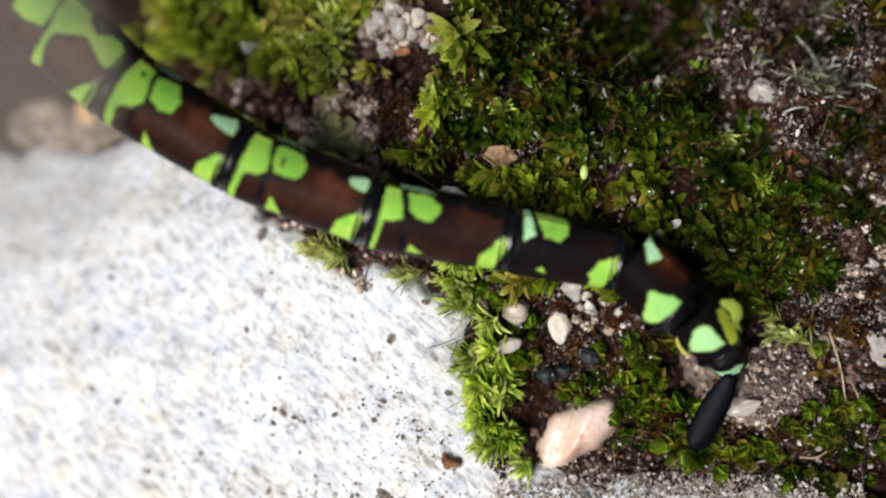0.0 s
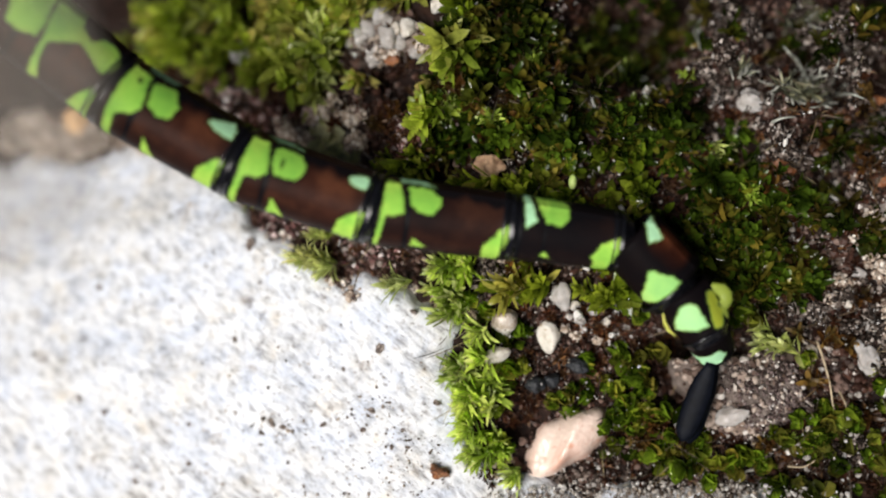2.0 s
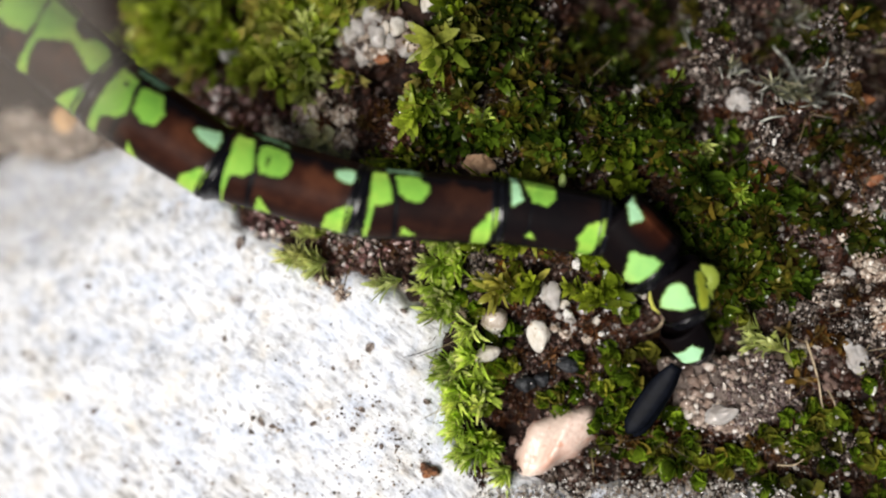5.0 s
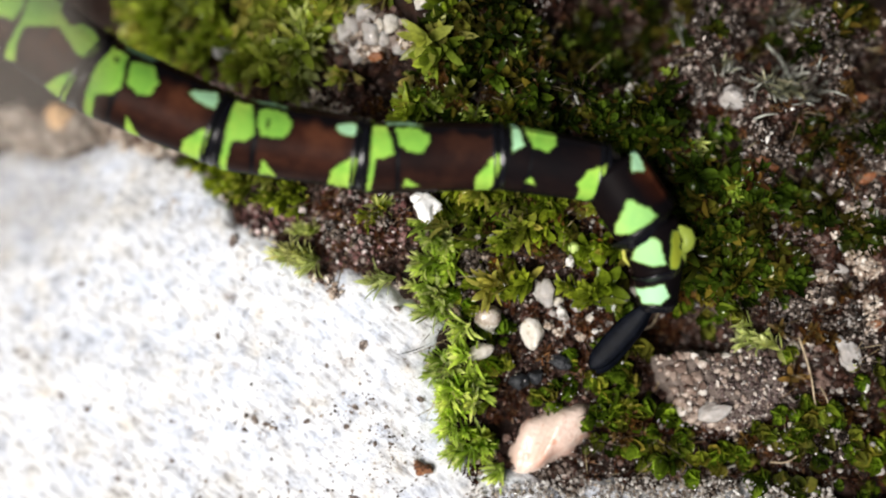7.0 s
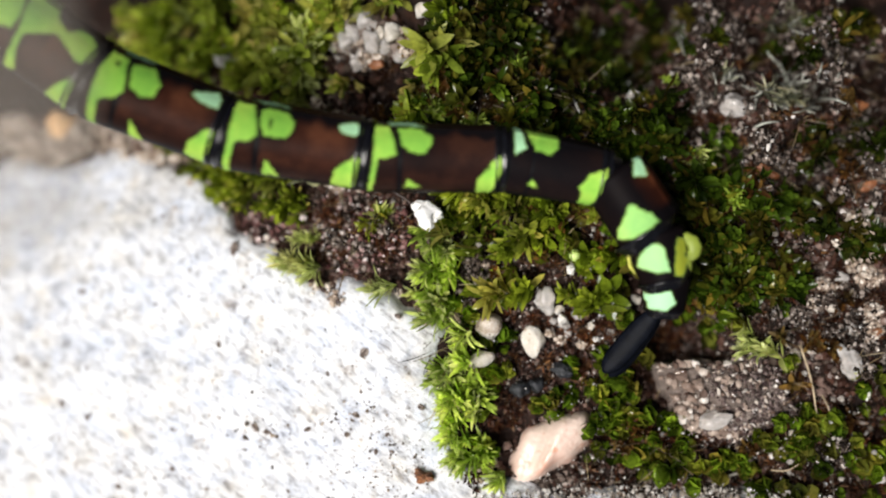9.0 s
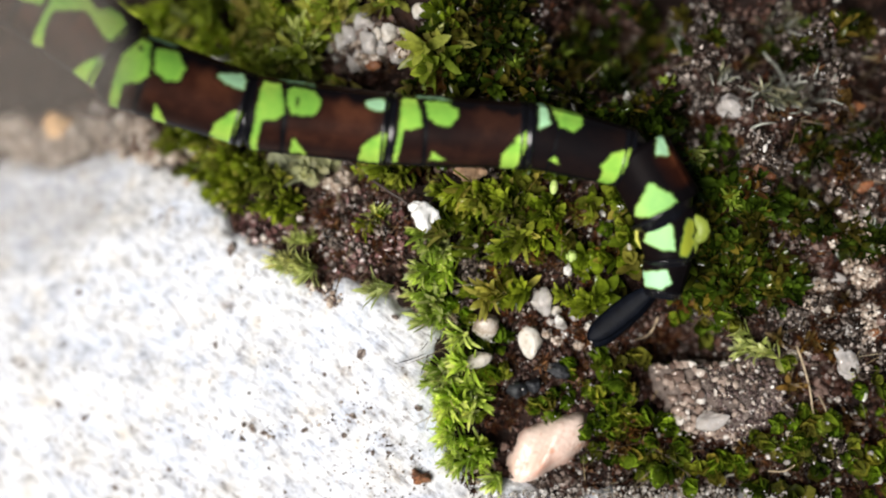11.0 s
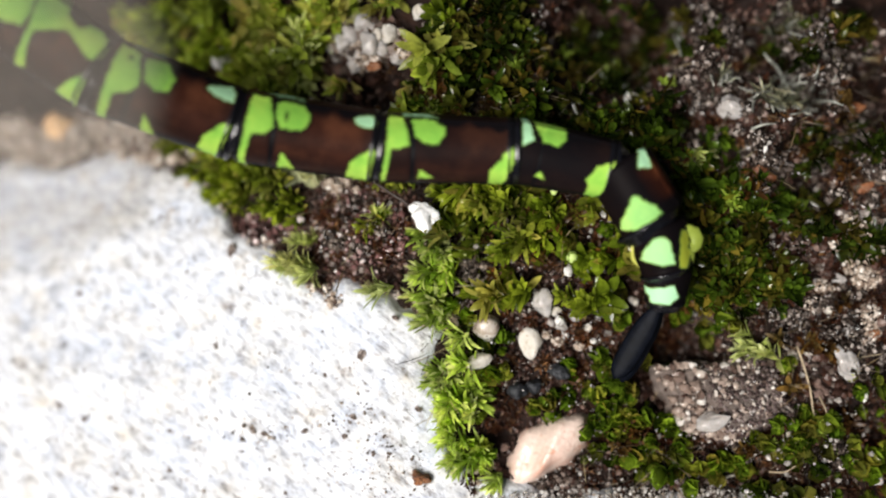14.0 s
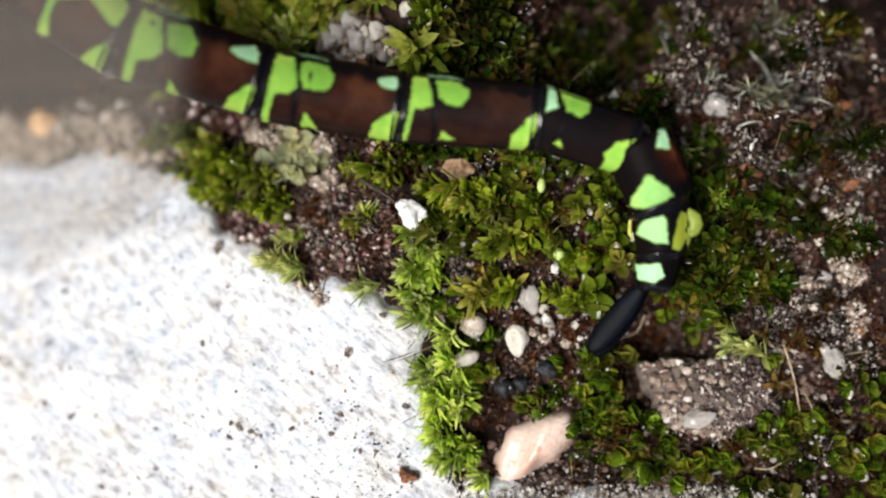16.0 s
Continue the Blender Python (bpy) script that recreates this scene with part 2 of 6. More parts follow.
def fall(a, b):
    """The ground falls away towards the far side of the white stone (metres)."""
    t = min(max((700 - a) / 700, 0.0), 1.6)
    s = min(max((420 - b) / 420, 0.0), 1.6)
    k = 1 - 0.48 * min(max((b - 330) / 350, 0.0), 1.0)
    return -0.0088 * k * t ** 1.3 - 0.0045 * s * (0.15 + t)


def soil_height(a, b):
    z = fall(a, b) - 0.0005
    z += 0.0007 * nz(a, b, 0.011, 3.1) + 0.0004 * nz(a, b, 0.035, 7.7) + 0.00014 * nz(a, b, 0.11, 1.3)
    s = min(max((a - 1130) / 300, 0.0), 1.0) * min(max((420 - b) / 200, 0.0), 1.0)
    z += 0.0032 * s * nz(a, b, 0.022, 5.2) - 0.0010 * s
    for ca, cb, r, d in ((1338, 60, 34, 3.2), (1345, 110, 26, 2.2), (1440, 165, 26, 2.6), (1540, 175, 30, 2.4), (1140, 610, 60, 0.9), (1215, 606, 60, 1.6), (1310, 636, 46, 1.4), (1150, 690, 34, 1.0), (1060, 50, 70, 5.0), (1130, 110, 50, 3.5), (1180, 50, 46, 3.0), (1010, 90, 44, 2.5), (1400, 112, 28, 3.0), (1500, 26, 26, 3.0), (1530, 118, 28, 3.0), (1462, 108, 22, 2.6), (1290, 20, 24, 2.6), (1215, 230, 26, 2.0), (1260, 250, 40, 1.4), (1480, 250, 40, 1.6), (665, 150, 36, 1.6), (1190, 625, 40, 0.9), (1425, 335, 40, 1.6), (1230, 190, 24, 1.8), (1090, 110, 60, 1.6), (990, 210, 30, 1.6), (950, 490, 22, 1.2), (1180, 40, 50, 1.8), (1550, 760, 24, 2.0), (1300, 845, 20, 1.2)):
        z -= d * 1e-3 * math.exp(-((a - ca) ** 2 + (b - cb) ** 2) / r ** 2)
    return z


def build_ground():
    inner_a, inner_b = np.arange(-120, 1690, 7.0), np.arange(-120, 1010, 7.0)
    far = np.array([300, 900, 3000, 12000, 60000.0])
    aa = np.concatenate([-120 - far[::-1], inner_a, 1690 + far])
    bb = np.concatenate([-120 - far[::-1], inner_b, 1010 + far])
    ins = outline_distance(*np.meshgrid(aa, bb), STONE_EDGE)
    verts = []
    for j, b in enumerate(bb):
        for i, a in enumerate(aa):
            z = soil_height(min(max(a, -300), 1900), min(max(b, -300), 1200))
            if max(abs(a - 784), abs(b - 441)) > 2200:
                z = -0.004
            if ins[j, i] > 0:
                z -= min(max(ins[j, i] - 10, 0) * 4e-5, 0.003)
            verts.append(plan(a, b, z))
    w = len(aa)
    faces = [(j * w + i, (j + 1) * w + i, (j + 1) * w + i + 1, j * w + i + 1) for j in range(len(bb) - 1) for i in range(w - 1)]
    thing("ground", mesh_of("ground", verts, faces), SOIL, "dark brown damp humus soil between the mosses", "ground", "structure")


def stone_height(a, b):
    z = fall(a, b) + 0.0002
    z += 0.00028 * nz(a, b, 0.008, 11.0) + 0.00010 * nz(a * 0.5 + b * 0.8, b * 0.5 - a * 0.8, 0.05, 4.0) + 0.00006 * nz(a, b, 0.14, 9.0)
    return z


def build_stone():
    aa, bb = np.arange(-500, 1960, 6.0), np.arange(225, 1180, 6.0)
    ga, gb = np.meshgrid(aa, bb)
    ins = outline_distance(ga + 10 * np.sin(gb * 0.05), gb + 8 * np.sin(ga * 0.043), STONE_EDGE)
    verts = []
    for j, b in enumerate(bb):
        for i, a in enumerate(aa):
            d = ins[j, i]
            z = stone_height(a, b) - ((0.0007 + 0.0006 * nz(a, b, 0.03, 2.0)) * math.exp(-d / 14) if d > 0 else 0.0007 + 0.0006 * nz(a, b, 0.03, 2.0) + min(-d * 5e-5, 0.004))
            verts.append(plan(a, b, z))
    w = len(aa)
    keep = ins > -70
    faces = [(j * w + i, (j + 1) * w + i, (j + 1) * w + i + 1, j * w + i + 1) for j in range(len(bb) - 1) for i in range(w - 1) if keep[j, i]]
    thing("white_stone", mesh_of("white_stone", verts, faces), STONE, "white weathered stone slab with small dark pits and scratches", "stone")


build_ground()
build_stone()

# ---- mosses ----
SHOOT = {  # leaf length, width, leaves, spread, stem height, shoot spacing (plan units)
    "cup": (22, 21, 7, 0.85, 12, 12),
    "rust": (26, 8, 9, 1.1, 26, 16),
    "edge": (40, 6.5, 20, 0.7, 32, 17),
    "broad": (35, 17, 10, 0.95, 32, 25),
    "brush": (42, 10.5, 14, 0.65, 40, 21),
    "bud": (27, 25, 8, 1.05, 17, 21),
    "dark": (33, 10.5, 13, 1.15, 26, 21),
    "mid": (34, 11.5, 13, 1.1, 28, 21),
    "olive": (36, 10, 13, 1.05, 38, 20),
    "lobe": (36, 26, 5, 1.4, 5, 15),
    "hair": (58, 1.5, 3, 0.9, 24, 26),
    "dead": (15, 3.2, 10, 1.5, 6, 12),
    "lime": (50, 8, 12, 0.5, 30, 14),
    "grey": (30, 3.2, 10, 0.9, 34, 16),
}


def leaf_set(base, up, side_angle, length, width, tilt, curl):
    """Eight points of one pointed, keeled leaf that rises from base and bends outwards."""
    ref = Vector((1, 0, 0)) if abs(up.x) < 0.9 else Vector((0, 1, 0))
    e1 = up.cross(ref).normalized()
    e2 = up.cross(e1)
    out = e1 * math.cos(side_angle) + e2 * math.sin(side_angle)
    side = up.cross(out)
    pts, pos, ang = [base], base.copy(), tilt
    for step, w in ((0.16, 0.62), (0.2, 0.95), (0.24, 1.0), (0.24, 0.72), (0.16, 0.0)):
        pos = pos + (up * math.cos(ang) + out * math.sin(ang)) * (length * step)
        if w:
            nrm = (out * -math.cos(ang) + up * math.sin(ang)) * (width * w * 0.2)
            pts += [pos - side * (width * w / 2) + nrm, pos.copy(), pos + side * (width * w / 2) + nrm]
        else:
            pts.append(pos)
        ang += curl * 0.55
    return pts


LEAF_FACES = ((0, 2, 1), (0, 3, 2), (1, 2, 5, 4), (2, 3, 6, 5), (4, 5, 8, 7), (5, 6, 9, 8), (7, 8, 11, 10), (8, 9, 12, 11), (10, 11, 13), (11, 12, 13))


def moss(kind, a, b, ra, rb, label, turn=0.0, lean=(0.0, 0.0), dome=0.5, density=1.0, scale=1.0, seed=0, bare=(), name="moss_cushion", category="moss", group=""):
    """A cushion of moss: many small leafy shoots on an uneven patch of ground."""
    rng = random.Random(seed * 977 + int(a) * 13 + int(b))
    length, width, leaves, spread, stem, gap = SHOOT[kind]
    count = int(math.pi * ra * rb / gap ** 2 * density * 1.35 / scale ** 1.5) + 1
    verts, faces, young_lit, tint = [], [], [], []
    mess = 0.5 if kind in ("broad", "mid", "dark", "bud") else 0.3
    for _ in range(count):
        r, th = math.sqrt(rng.random()), rng.uniform(0, 2 * math.pi)
        edge = 1.05 + 0.45 * nz(math.cos(th) * 2.2, math.sin(th) * 2.2, 1.0, a * 0.01 + b)
        u, v = r * edge * math.cos(th), r * edge * math.sin(th)
        pa = a + ra * u * math.cos(turn) - rb * v * math.sin(turn)
        pb = b + ra * u * math.sin(turn) + rb * v * math.cos(turn)
        if any((pa - x) ** 2 + (pb - y) ** 2 < q * q for x, y, q in bare) or nz(pa, pb, 0.028, 20 + seed) < -0.16 - 0.24 * (1 - r):
            continue
        size = scale * rng.uniform(0.5, 1.3)
        swell = nz(pa, pb, 0.02, 31.0)
        h = dome * 1e-3 * (1 - r * r) + stem * U * size * rng.uniform(0.4, 1.2) + 0.00075 * swell
        root = plan(pa, pb, soil_height(pa, pb) + h)
        axis = Vector((lean[0] + u * 0.5 * math.cos(turn) + rng.gauss(0, mess), lean[1] - v * 0.5 + rng.gauss(0, mess), 1)).normalized()
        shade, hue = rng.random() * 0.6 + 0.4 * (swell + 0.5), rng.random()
        for k in range(leaves):
            f = k / (leaves - 1)
            base = root - axis * (stem * U * size * 0.9 * f)
            pts = leaf_set(base, axis, k * 2.4 + rng.uniform(-0.9, 0.9), length * U * size * (0.5 + 0.5 * min(1, f * 2)) * rng.uniform(0.8, 1.2),
                           width * U * size * rng.uniform(0.75, 1.2), 0.16 + spread * f * rng.uniform(0.55, 1.4), rng.uniform(-0.55, -0.15) if kind in ("bud", "cup") else rng.uniform(-0.25, 0.4))
            o = len(verts)
            verts += pts
            faces += [tuple(o + i for i in q) for q in LEAF_FACES]
            # Upper leaves younger and lighter; bases darkened and tips lit in the colour.
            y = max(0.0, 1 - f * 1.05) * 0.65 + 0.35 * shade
            young_lit += [y * 0.3] + [y * 0.55] * 3 + [y * 0.8] * 3 + [y] * 3 + [min(1, y + 0.1)] * 3 + [min(1, y + 0.2)]
            tint += [hue] * 14
    if not verts:
        return
    me = mesh_of(name, verts, faces)
    values(me, "young_lit", young_lit)
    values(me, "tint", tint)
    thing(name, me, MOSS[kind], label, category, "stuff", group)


PALE = "pale yellow-green cushion moss at the white stone's edge"
BROAD = "bright green wet moss with broad glossy leaves on soil"
DARK = "dark green carpet moss with small pointed leaves on soil"
BRUSHY = "deep green brush-like moss shoots beside the white stone"
OLIVE = "yellow-olive feathery moss on soil beside the white stone"
DEAD = "withered reddish brown moss stems covering dark soil"
for k, (a, b, ra, rb) in enumerate(((1000, 620, 160, 110), (880, 690, 60, 70), (960, 380, 170, 100), (960, 140, 260, 160), (1290, 440, 150, 120), (620, 410, 100, 80), (430, 130, 240, 120),
                                    (1400, 800, 180, 80), (1420, 230, 190, 190), (1100, 800, 150, 60), (1500, 900, 120, 60), (1600, 700, 60, 200), (1180, 290, 120, 110), (700, 260, 90, 80), (1490, 480, 90, 160), (1190, 585, 70, 28), (850, 838, 56, 22))):
    moss("dead", a, b, ra, rb, DEAD, seed=k + 200, dome=0.2, density=0.25 if b in (140, 230) else 0.85, bare=((905, 850, 40), (985, 765, 50), (920, 800, 50), (1020, 735, 30), (940, 606, 34), (848, 637, 28), (960, 530, 34), (862, 578, 34), (915, 690, 20), (948, 680, 18), (992, 655, 22), (944, 802, 60)))
for k, (a, b, ra, rb, lx, ly) in enumerate(((772, 556, 24, 20, -0.5, -0.1), (800, 590, 28, 18, -0.5, 0.0), (790, 628, 24, 20, -0.6, 0.0), (822, 650, 22, 18, -0.3, 0.0), (784, 668, 22, 18, -0.6, 0.1), (812, 692, 26, 18, -0.4, 0.0),
                                            (786, 712, 22, 20, -0.6, 0.0), (820, 728, 24, 16, -0.2, 0.0), (782, 752, 20, 18, -0.6, -0.1), (806, 776, 24, 18, -0.4, -0.2), (834, 800, 26, 12, -0.2, -0.2), (775, 425, 40, 40, -0.2, 0.1),
                                            (848, 826, 26, 12, -0.1, -0.3), (812, 812, 18, 12, -0.4, -0.3), (872, 848, 20, 10, -0.2, -0.4), (768, 482, 34, 28, -0.5, 0.0), (764, 522, 26, 20, -0.5, 0.0), (842, 770, 20, 14, 0.0, 0.0), (846, 704, 16, 12, 0.1, 0.0))):
    moss("edge", a, b, ra, rb, PALE, lean=(lx * 1.9 - 0.1, ly - 0.15), seed=k)
for k, (a, b, ra, rb) in enumerate(((890, 380, 100, 55), (990, 330, 100, 45), (890, 455, 60, 34), (1010, 420, 95, 50), (1060, 520, 60, 34), (845, 345, 70, 40), (1000, 280, 80, 30), (1080, 460, 60, 40), (880, 520, 50, 20), (1110, 400, 46, 60), (1030, 545, 60, 24))):
    moss("brush" if k in (0, 2, 5, 8, 10) else "broad", a, b, ra, rb, BROAD, lean=(-0.75, -0.1), seed=k + 20, density=0.85, dome=0.8, bare=((850, 480, 36), (960, 530, 26), (1005, 475, 14), (958, 478, 44), (1062, 412, 26), (1010, 500, 22), (744, 382, 30), (835, 298, 30)))
for k, (a, b, ra, rb) in enumerate(((950, 725, 40, 16), (1000, 700, 26, 18), (1090, 690, 40, 24), (1070, 745, 46, 28), (1130, 800, 90, 30), (1240, 826, 110, 30), (1060, 640, 36, 22),
                                    (1275, 570, 44, 30), (1400, 770, 80, 36), (1490, 815, 80, 40), (1505, 900, 70, 34), (1420, 890, 44, 20), (1565, 850, 40, 50), (1600, 760, 50, 80), (1340, 862, 40, 14), (1535, 690, 36, 40), (870, 655, 40, 14), (1180, 770, 40, 24), (870, 610, 30, 14), (1100, 640, 50, 20), (900, 640, 24, 14), (1020, 665, 26, 14), (1130, 745, 40, 24), (1350, 800, 50, 30), (1440, 740, 40, 24), (1290, 535, 40, 24), (662, 372, 20, 22), (1180, 560, 30, 16))):
    moss("bud", a, b, ra, rb, "bright green moss with rounded leafy buds on soil", seed=k + 40, density=0.85, scale=1.0, bare=((945, 800, 66), (1270, 690, 95), (915, 690, 18), (940, 606, 28), (848, 637, 22)))
for k, (a, b, ra, rb) in enumerate(((850, 60, 120, 70), (960, 130, 130, 80), (1080, 60, 100, 70), (1120, 170, 100, 60), (820, 170, 100, 60), (960, 240, 140, 60), (1300, 420, 100, 60),
                                    (1290, 500, 80, 50), (1150, 260, 110, 60), (1330, 340, 80, 36), (1390, 500, 36, 50), (1240, 350, 60, 60), (1220, 450, 60, 60), (1230, 520, 50, 40), (820, 245, 80, 40))):
    # Top centre takes the darker green, which also carries some painted shadow.
    moss("mid" if b > 225 or a < 840 else "dark", a, b, ra, rb, DARK, seed=k + 60, dome=0.9, density=(0.5 if a > 950 else 0.8) if b < 225 else 0.9)
for k, (a, b, ra, rb) in enumerate(((1450, 260, 60, 40), (1530, 420, 60, 50), (1390, 80, 60, 40), (1500, 60, 60, 40), (1540, 250, 50, 50), (1430, 380, 60, 40), (1230, 60, 40, 60))):
    moss("dark", a, b, ra, rb, DARK, seed=k + 80, density=0.85)
for k, (a, b, ra, rb) in enumerate(((300, 40, 110, 60), (430, 60, 60, 60), (350, 120, 90, 50), (345, 268, 62, 48), (425, 325, 72, 46), (490, 362, 36, 30), (650, 385, 22, 22),
                                    (700, 290, 50, 34), (470, 150, 60, 40), (240, 90, 60, 60), (560, 60, 30, 30), (620, 150, 44, 36), (740, 110, 30, 40), (700, 210, 50, 30), (560, 20, 50, 40), (470, 30, 40, 40), (620, 20, 60, 26), (760, 95, 30, 30), (500, 110, 40, 30), (690, 10, 40, 20))):
    moss("brush" if b > 225 else "olive", a, b, ra, rb, BRUSHY if b > 225 else OLIVE, lean=(-0.9, -0.2) if b > 225 else (-0.4, -0.2), seed=k + 100, density=1.0 if b > 225 else 0.62, scale=0.85 if b > 225 else 1.5, bare=((385, 110, 22), (640, 90, 60), (545, 285, 40)))
for k, (a, b) in enumerate(((905, 598), (868, 655), (948, 722), (1000, 702), (1270, 575), (1108, 705), (1040, 690), (1150, 720), (1080, 655), (1392, 648), (1185, 655), (1190, 600), (880, 585), (985, 745),
                                (1075, 405), (905, 345), (1010, 425), (880, 420), (1130, 430), (960, 450), (980, 300), (1040, 470), (880, 830), (1100, 560), (1525, 690), (1375, 560), (838, 612), (856, 668), (868, 690), (850, 735), (832, 782), (862, 790), (872, 720), (826, 560), (846, 590), (800, 530), (1010, 640), (1055, 700), (1085, 725), (1200, 790), (1240, 800), (1150, 790), (1300, 815), (1400, 745), (1480, 760))):
    moss("cup", a, b, 9, 8, "single bright green moss rosette on dark soil", seed=k + 400, density=2.0, dome=0.25, scale=1.0, name="moss_rosette", group="single moss rosettes")
for k, (a, b) in enumerate(((1190, 330), (1250, 410), (1330, 470), (1080, 130), (900, 110), (1000, 90), (840, 220), (1180, 140), (760, 200), (1440, 760), (1350, 790), (800, 60), (940, 200), (1290, 360))):
    moss("edge", a, b, 16, 12, "pale green moss tuft among darker moss", seed=k + 450, density=0.6, dome=0.4, scale=0.75, name="moss_tuft", group="pale moss tufts")
tuft_rng = random.Random(8)
for ca, cb, sa, sb, count in ((940, 130, 220, 120, 24), (960, 400, 130, 90, 10), (1300, 430, 110, 110, 8), (1420, 250, 110, 130, 8), (1150, 770, 200, 50, 8), (660, 250, 90, 60, 5), (380, 80, 160, 60, 6), (1440, 640, 90, 120, 6)):
    for k in range(count):
        a, b = ca + tuft_rng.uniform(-sa, sa), cb + tuft_rng.uniform(-sb, sb)
        moss("rust", a, b, tuft_rng.uniform(9, 22), tuft_rng.uniform(8, 18), "withered rust-brown moss tuft among green moss", seed=k + 700, density=0.9, dome=0.75, scale=0.9, name="withered_tuft", group="withered moss tufts",
             bare=((945, 800, 66), (1270, 690, 95), (1020, 735, 40)))
HAIR_LABEL = "fine dry hairs and stems standing out of the moss"
for k, (a, b, ra, rb) in enumerate(((960, 400, 160, 120), (960, 150, 240, 140), (1290, 440, 130, 120), (1150, 780, 220, 80), (1420, 700, 140, 160), (1420, 200, 150, 180), (430, 120, 230, 110), (640, 400, 100, 90), (800, 640, 50, 180))):
    moss("hair", a, b, ra, rb, HAIR_LABEL, seed=k + 500, density=0.5, bare=((905, 850, 50), (985, 765, 60), (930, 800, 60), (1275, 700, 110)), dome=0.3, name="moss_hair")
for k, (a, b, ra, rb) in enumerate(((815, 35, 46, 40), (860, 85, 40, 26), (900, 30, 36, 30), (840, 118, 30, 14))):
    moss("mid" if k % 2 else "broad", a, b, ra, rb, "yellow-green leafy moss on dark soil", lean=(-0.4, -0.2), seed=k + 620, scale=1.2, density=0.9)
moss("lime", 1340, 612, 40, 13, "lime green moss shoot lying on dark soil", turn=radians(38), lean=(-1.3, 0.6), dome=1.2, seed=301, density=1.1, name="moss_shoot")
for k, (a, b, ra, rb) in enumerate(((520, 462, 26, 8), (545, 478, 14, 6), (680, 508, 30, 7), (715, 520, 14, 5))):
    moss("lime", a, b, ra, rb, "yellow-green moss shoot hanging over the white stone's edge", lean=(-1.6, -0.15), dome=1.6, seed=310 + k, density=1.3, scale=0.8, name="moss_shoot")
moss("lime", 520, 470, 34, 9, "yellow-green moss shoot lying on purple grit", turn=0.1, lean=(-1.2, 0.2), dome=1.0, seed=321, density=1.0, scale=0.8, name="moss_shoot")
moss("lime", 535, 425, 26, 8, "olive moss shoot lying on purple grit", turn=-0.1, lean=(-1.1, 0.0), dome=1.0, seed=322, density=0.9, scale=0.7, name="moss_shoot")
moss("lime", 672, 385, 9, 16, "olive yellow moss shoot standing in purple grit", turn=0.0, lean=(0.1, 0.6), seed=323, density=0.6, scale=0.55, name="moss_shoot")
moss("lime", 1235, 270, 14, 30, "lime green moss shoot beside dark moss", turn=0.2, lean=(0.2, -0.5), seed=302, scale=0.6, density=0.6, name="moss_shoot")
moss("lime", 530, 100, 12, 95, "yellow feathery moss shoot among olive moss", turn=0.1, lean=(0.3, 0.1), seed=303, density=0.9, name="moss_shoot")
for k, (a, b) in enumerate(((776, 376), (782, 396), (770, 408))):
    moss("brush", a, b, 12, 9, BROAD, lean=(-1.5, 0.1), seed=330 + k, dome=1.4, density=1.4, scale=0.8)
moss("grey", 1385, 165, 46, 26, "grey-white fruticose lichen tuft on sandy soil", lean=(0.2, 0.1), seed=304, density=1.2, name="lichen_tuft", category="lichen")
moss("grey", 1265, 130, 26, 18, "grey-white fruticose lichen tuft on sandy soil", lean=(0.1, 0.3), seed=305, density=0.7, name="lichen_tuft", category="lichen")
moss("grey", 1385, 40, 46, 26, "grey-white fruticose lichen tuft on sandy soil", seed=306, density=0.6, scale=0.7, name="lichen_tuft", category="lichen")
moss("lobe", 545, 285, 48, 34, "pale green leafy lichen beside white stone", seed=307, density=1.0, scale=1.0, name="lichen_tuft", category="lichen")


# ---- sand and soil crumbs ----
def ico():
    bm = bmesh.new()
    bmesh.ops.create_icosphere(bm, subdivisions=1, radius=1)
    v = np.array([x.co[:] for x in bm.verts])
    f = [[x.index for x in q.verts] for q in bm.faces]
    bm.free()
    return v, np.array(f)


ICO_V, ICO_F = ico()


def grains(name, patches, mat, label, category, seed, lift=0.0, bed=soil_height):
    """Loose irregular grains strewn over oval patches: (a, b, ra, rb, count, smallest, largest)."""
    rng = np.random.default_rng(seed)
    verts, faces = [], []
    for a, b, ra, rb, count, lo, hi in patches:
        for _ in range(int(count)):
            r, th = math.sqrt(rng.random()), rng.uniform(0, 2 * math.pi)
            pa, pb = a + ra * r * math.cos(th), b + rb * r * math.sin(th)
            s = (lo + (hi - lo) * rng.random() ** 2.5) * U / 2
            p = plan(pa, pb, bed(pa, pb) + s * 0.5 + lift * U * rng.random())
            q = ICO_V * (1 + rng.uniform(-0.22, 0.22, (12, 1))) * (s * np.array([1, rng.uniform(0.6, 1), rng.uniform(0.5, 0.9)]))
            turn = np.array(Euler(rng.uniform(0, 6.28, 3)).to_matrix())
            faces.append(ICO_F + 12 * len(verts))
            verts.append(q @ turn.T + np.array(p))
    me = mesh_of(name, np.concatenate(verts), np.concatenate(faces), smooth=False)
    thing(name, me, mat, label, category, "stuff")


grains("soil_crumbs", [(1180, 440, 420, 460, 6500, 4, 15), (480, 240, 330, 230, 3000, 5, 18), (640, 420, 130, 120, 1500, 4, 16), (980, 600, 190, 180, 2200, 4, 14), (1200, 620, 160, 120, 2000, 4, 14), (1400, 250, 230, 260, 2600, 5, 20), (620, 410, 110, 110, 900, 5, 16), (640, 80, 80, 70, 500, 6, 26),
                       (1100, 820, 260, 60, 700, 6, 22), (200, 230, 160, 50, 500, 8, 30), (1480, 620, 110, 200, 1200, 6, 26), (1000, 200, 300, 200, 1500, 6, 22), (420, 200, 250, 190, 900, 6, 22)],
       CRUMB, "dark brown crumbs of humus lying on soil", "soil", 5)
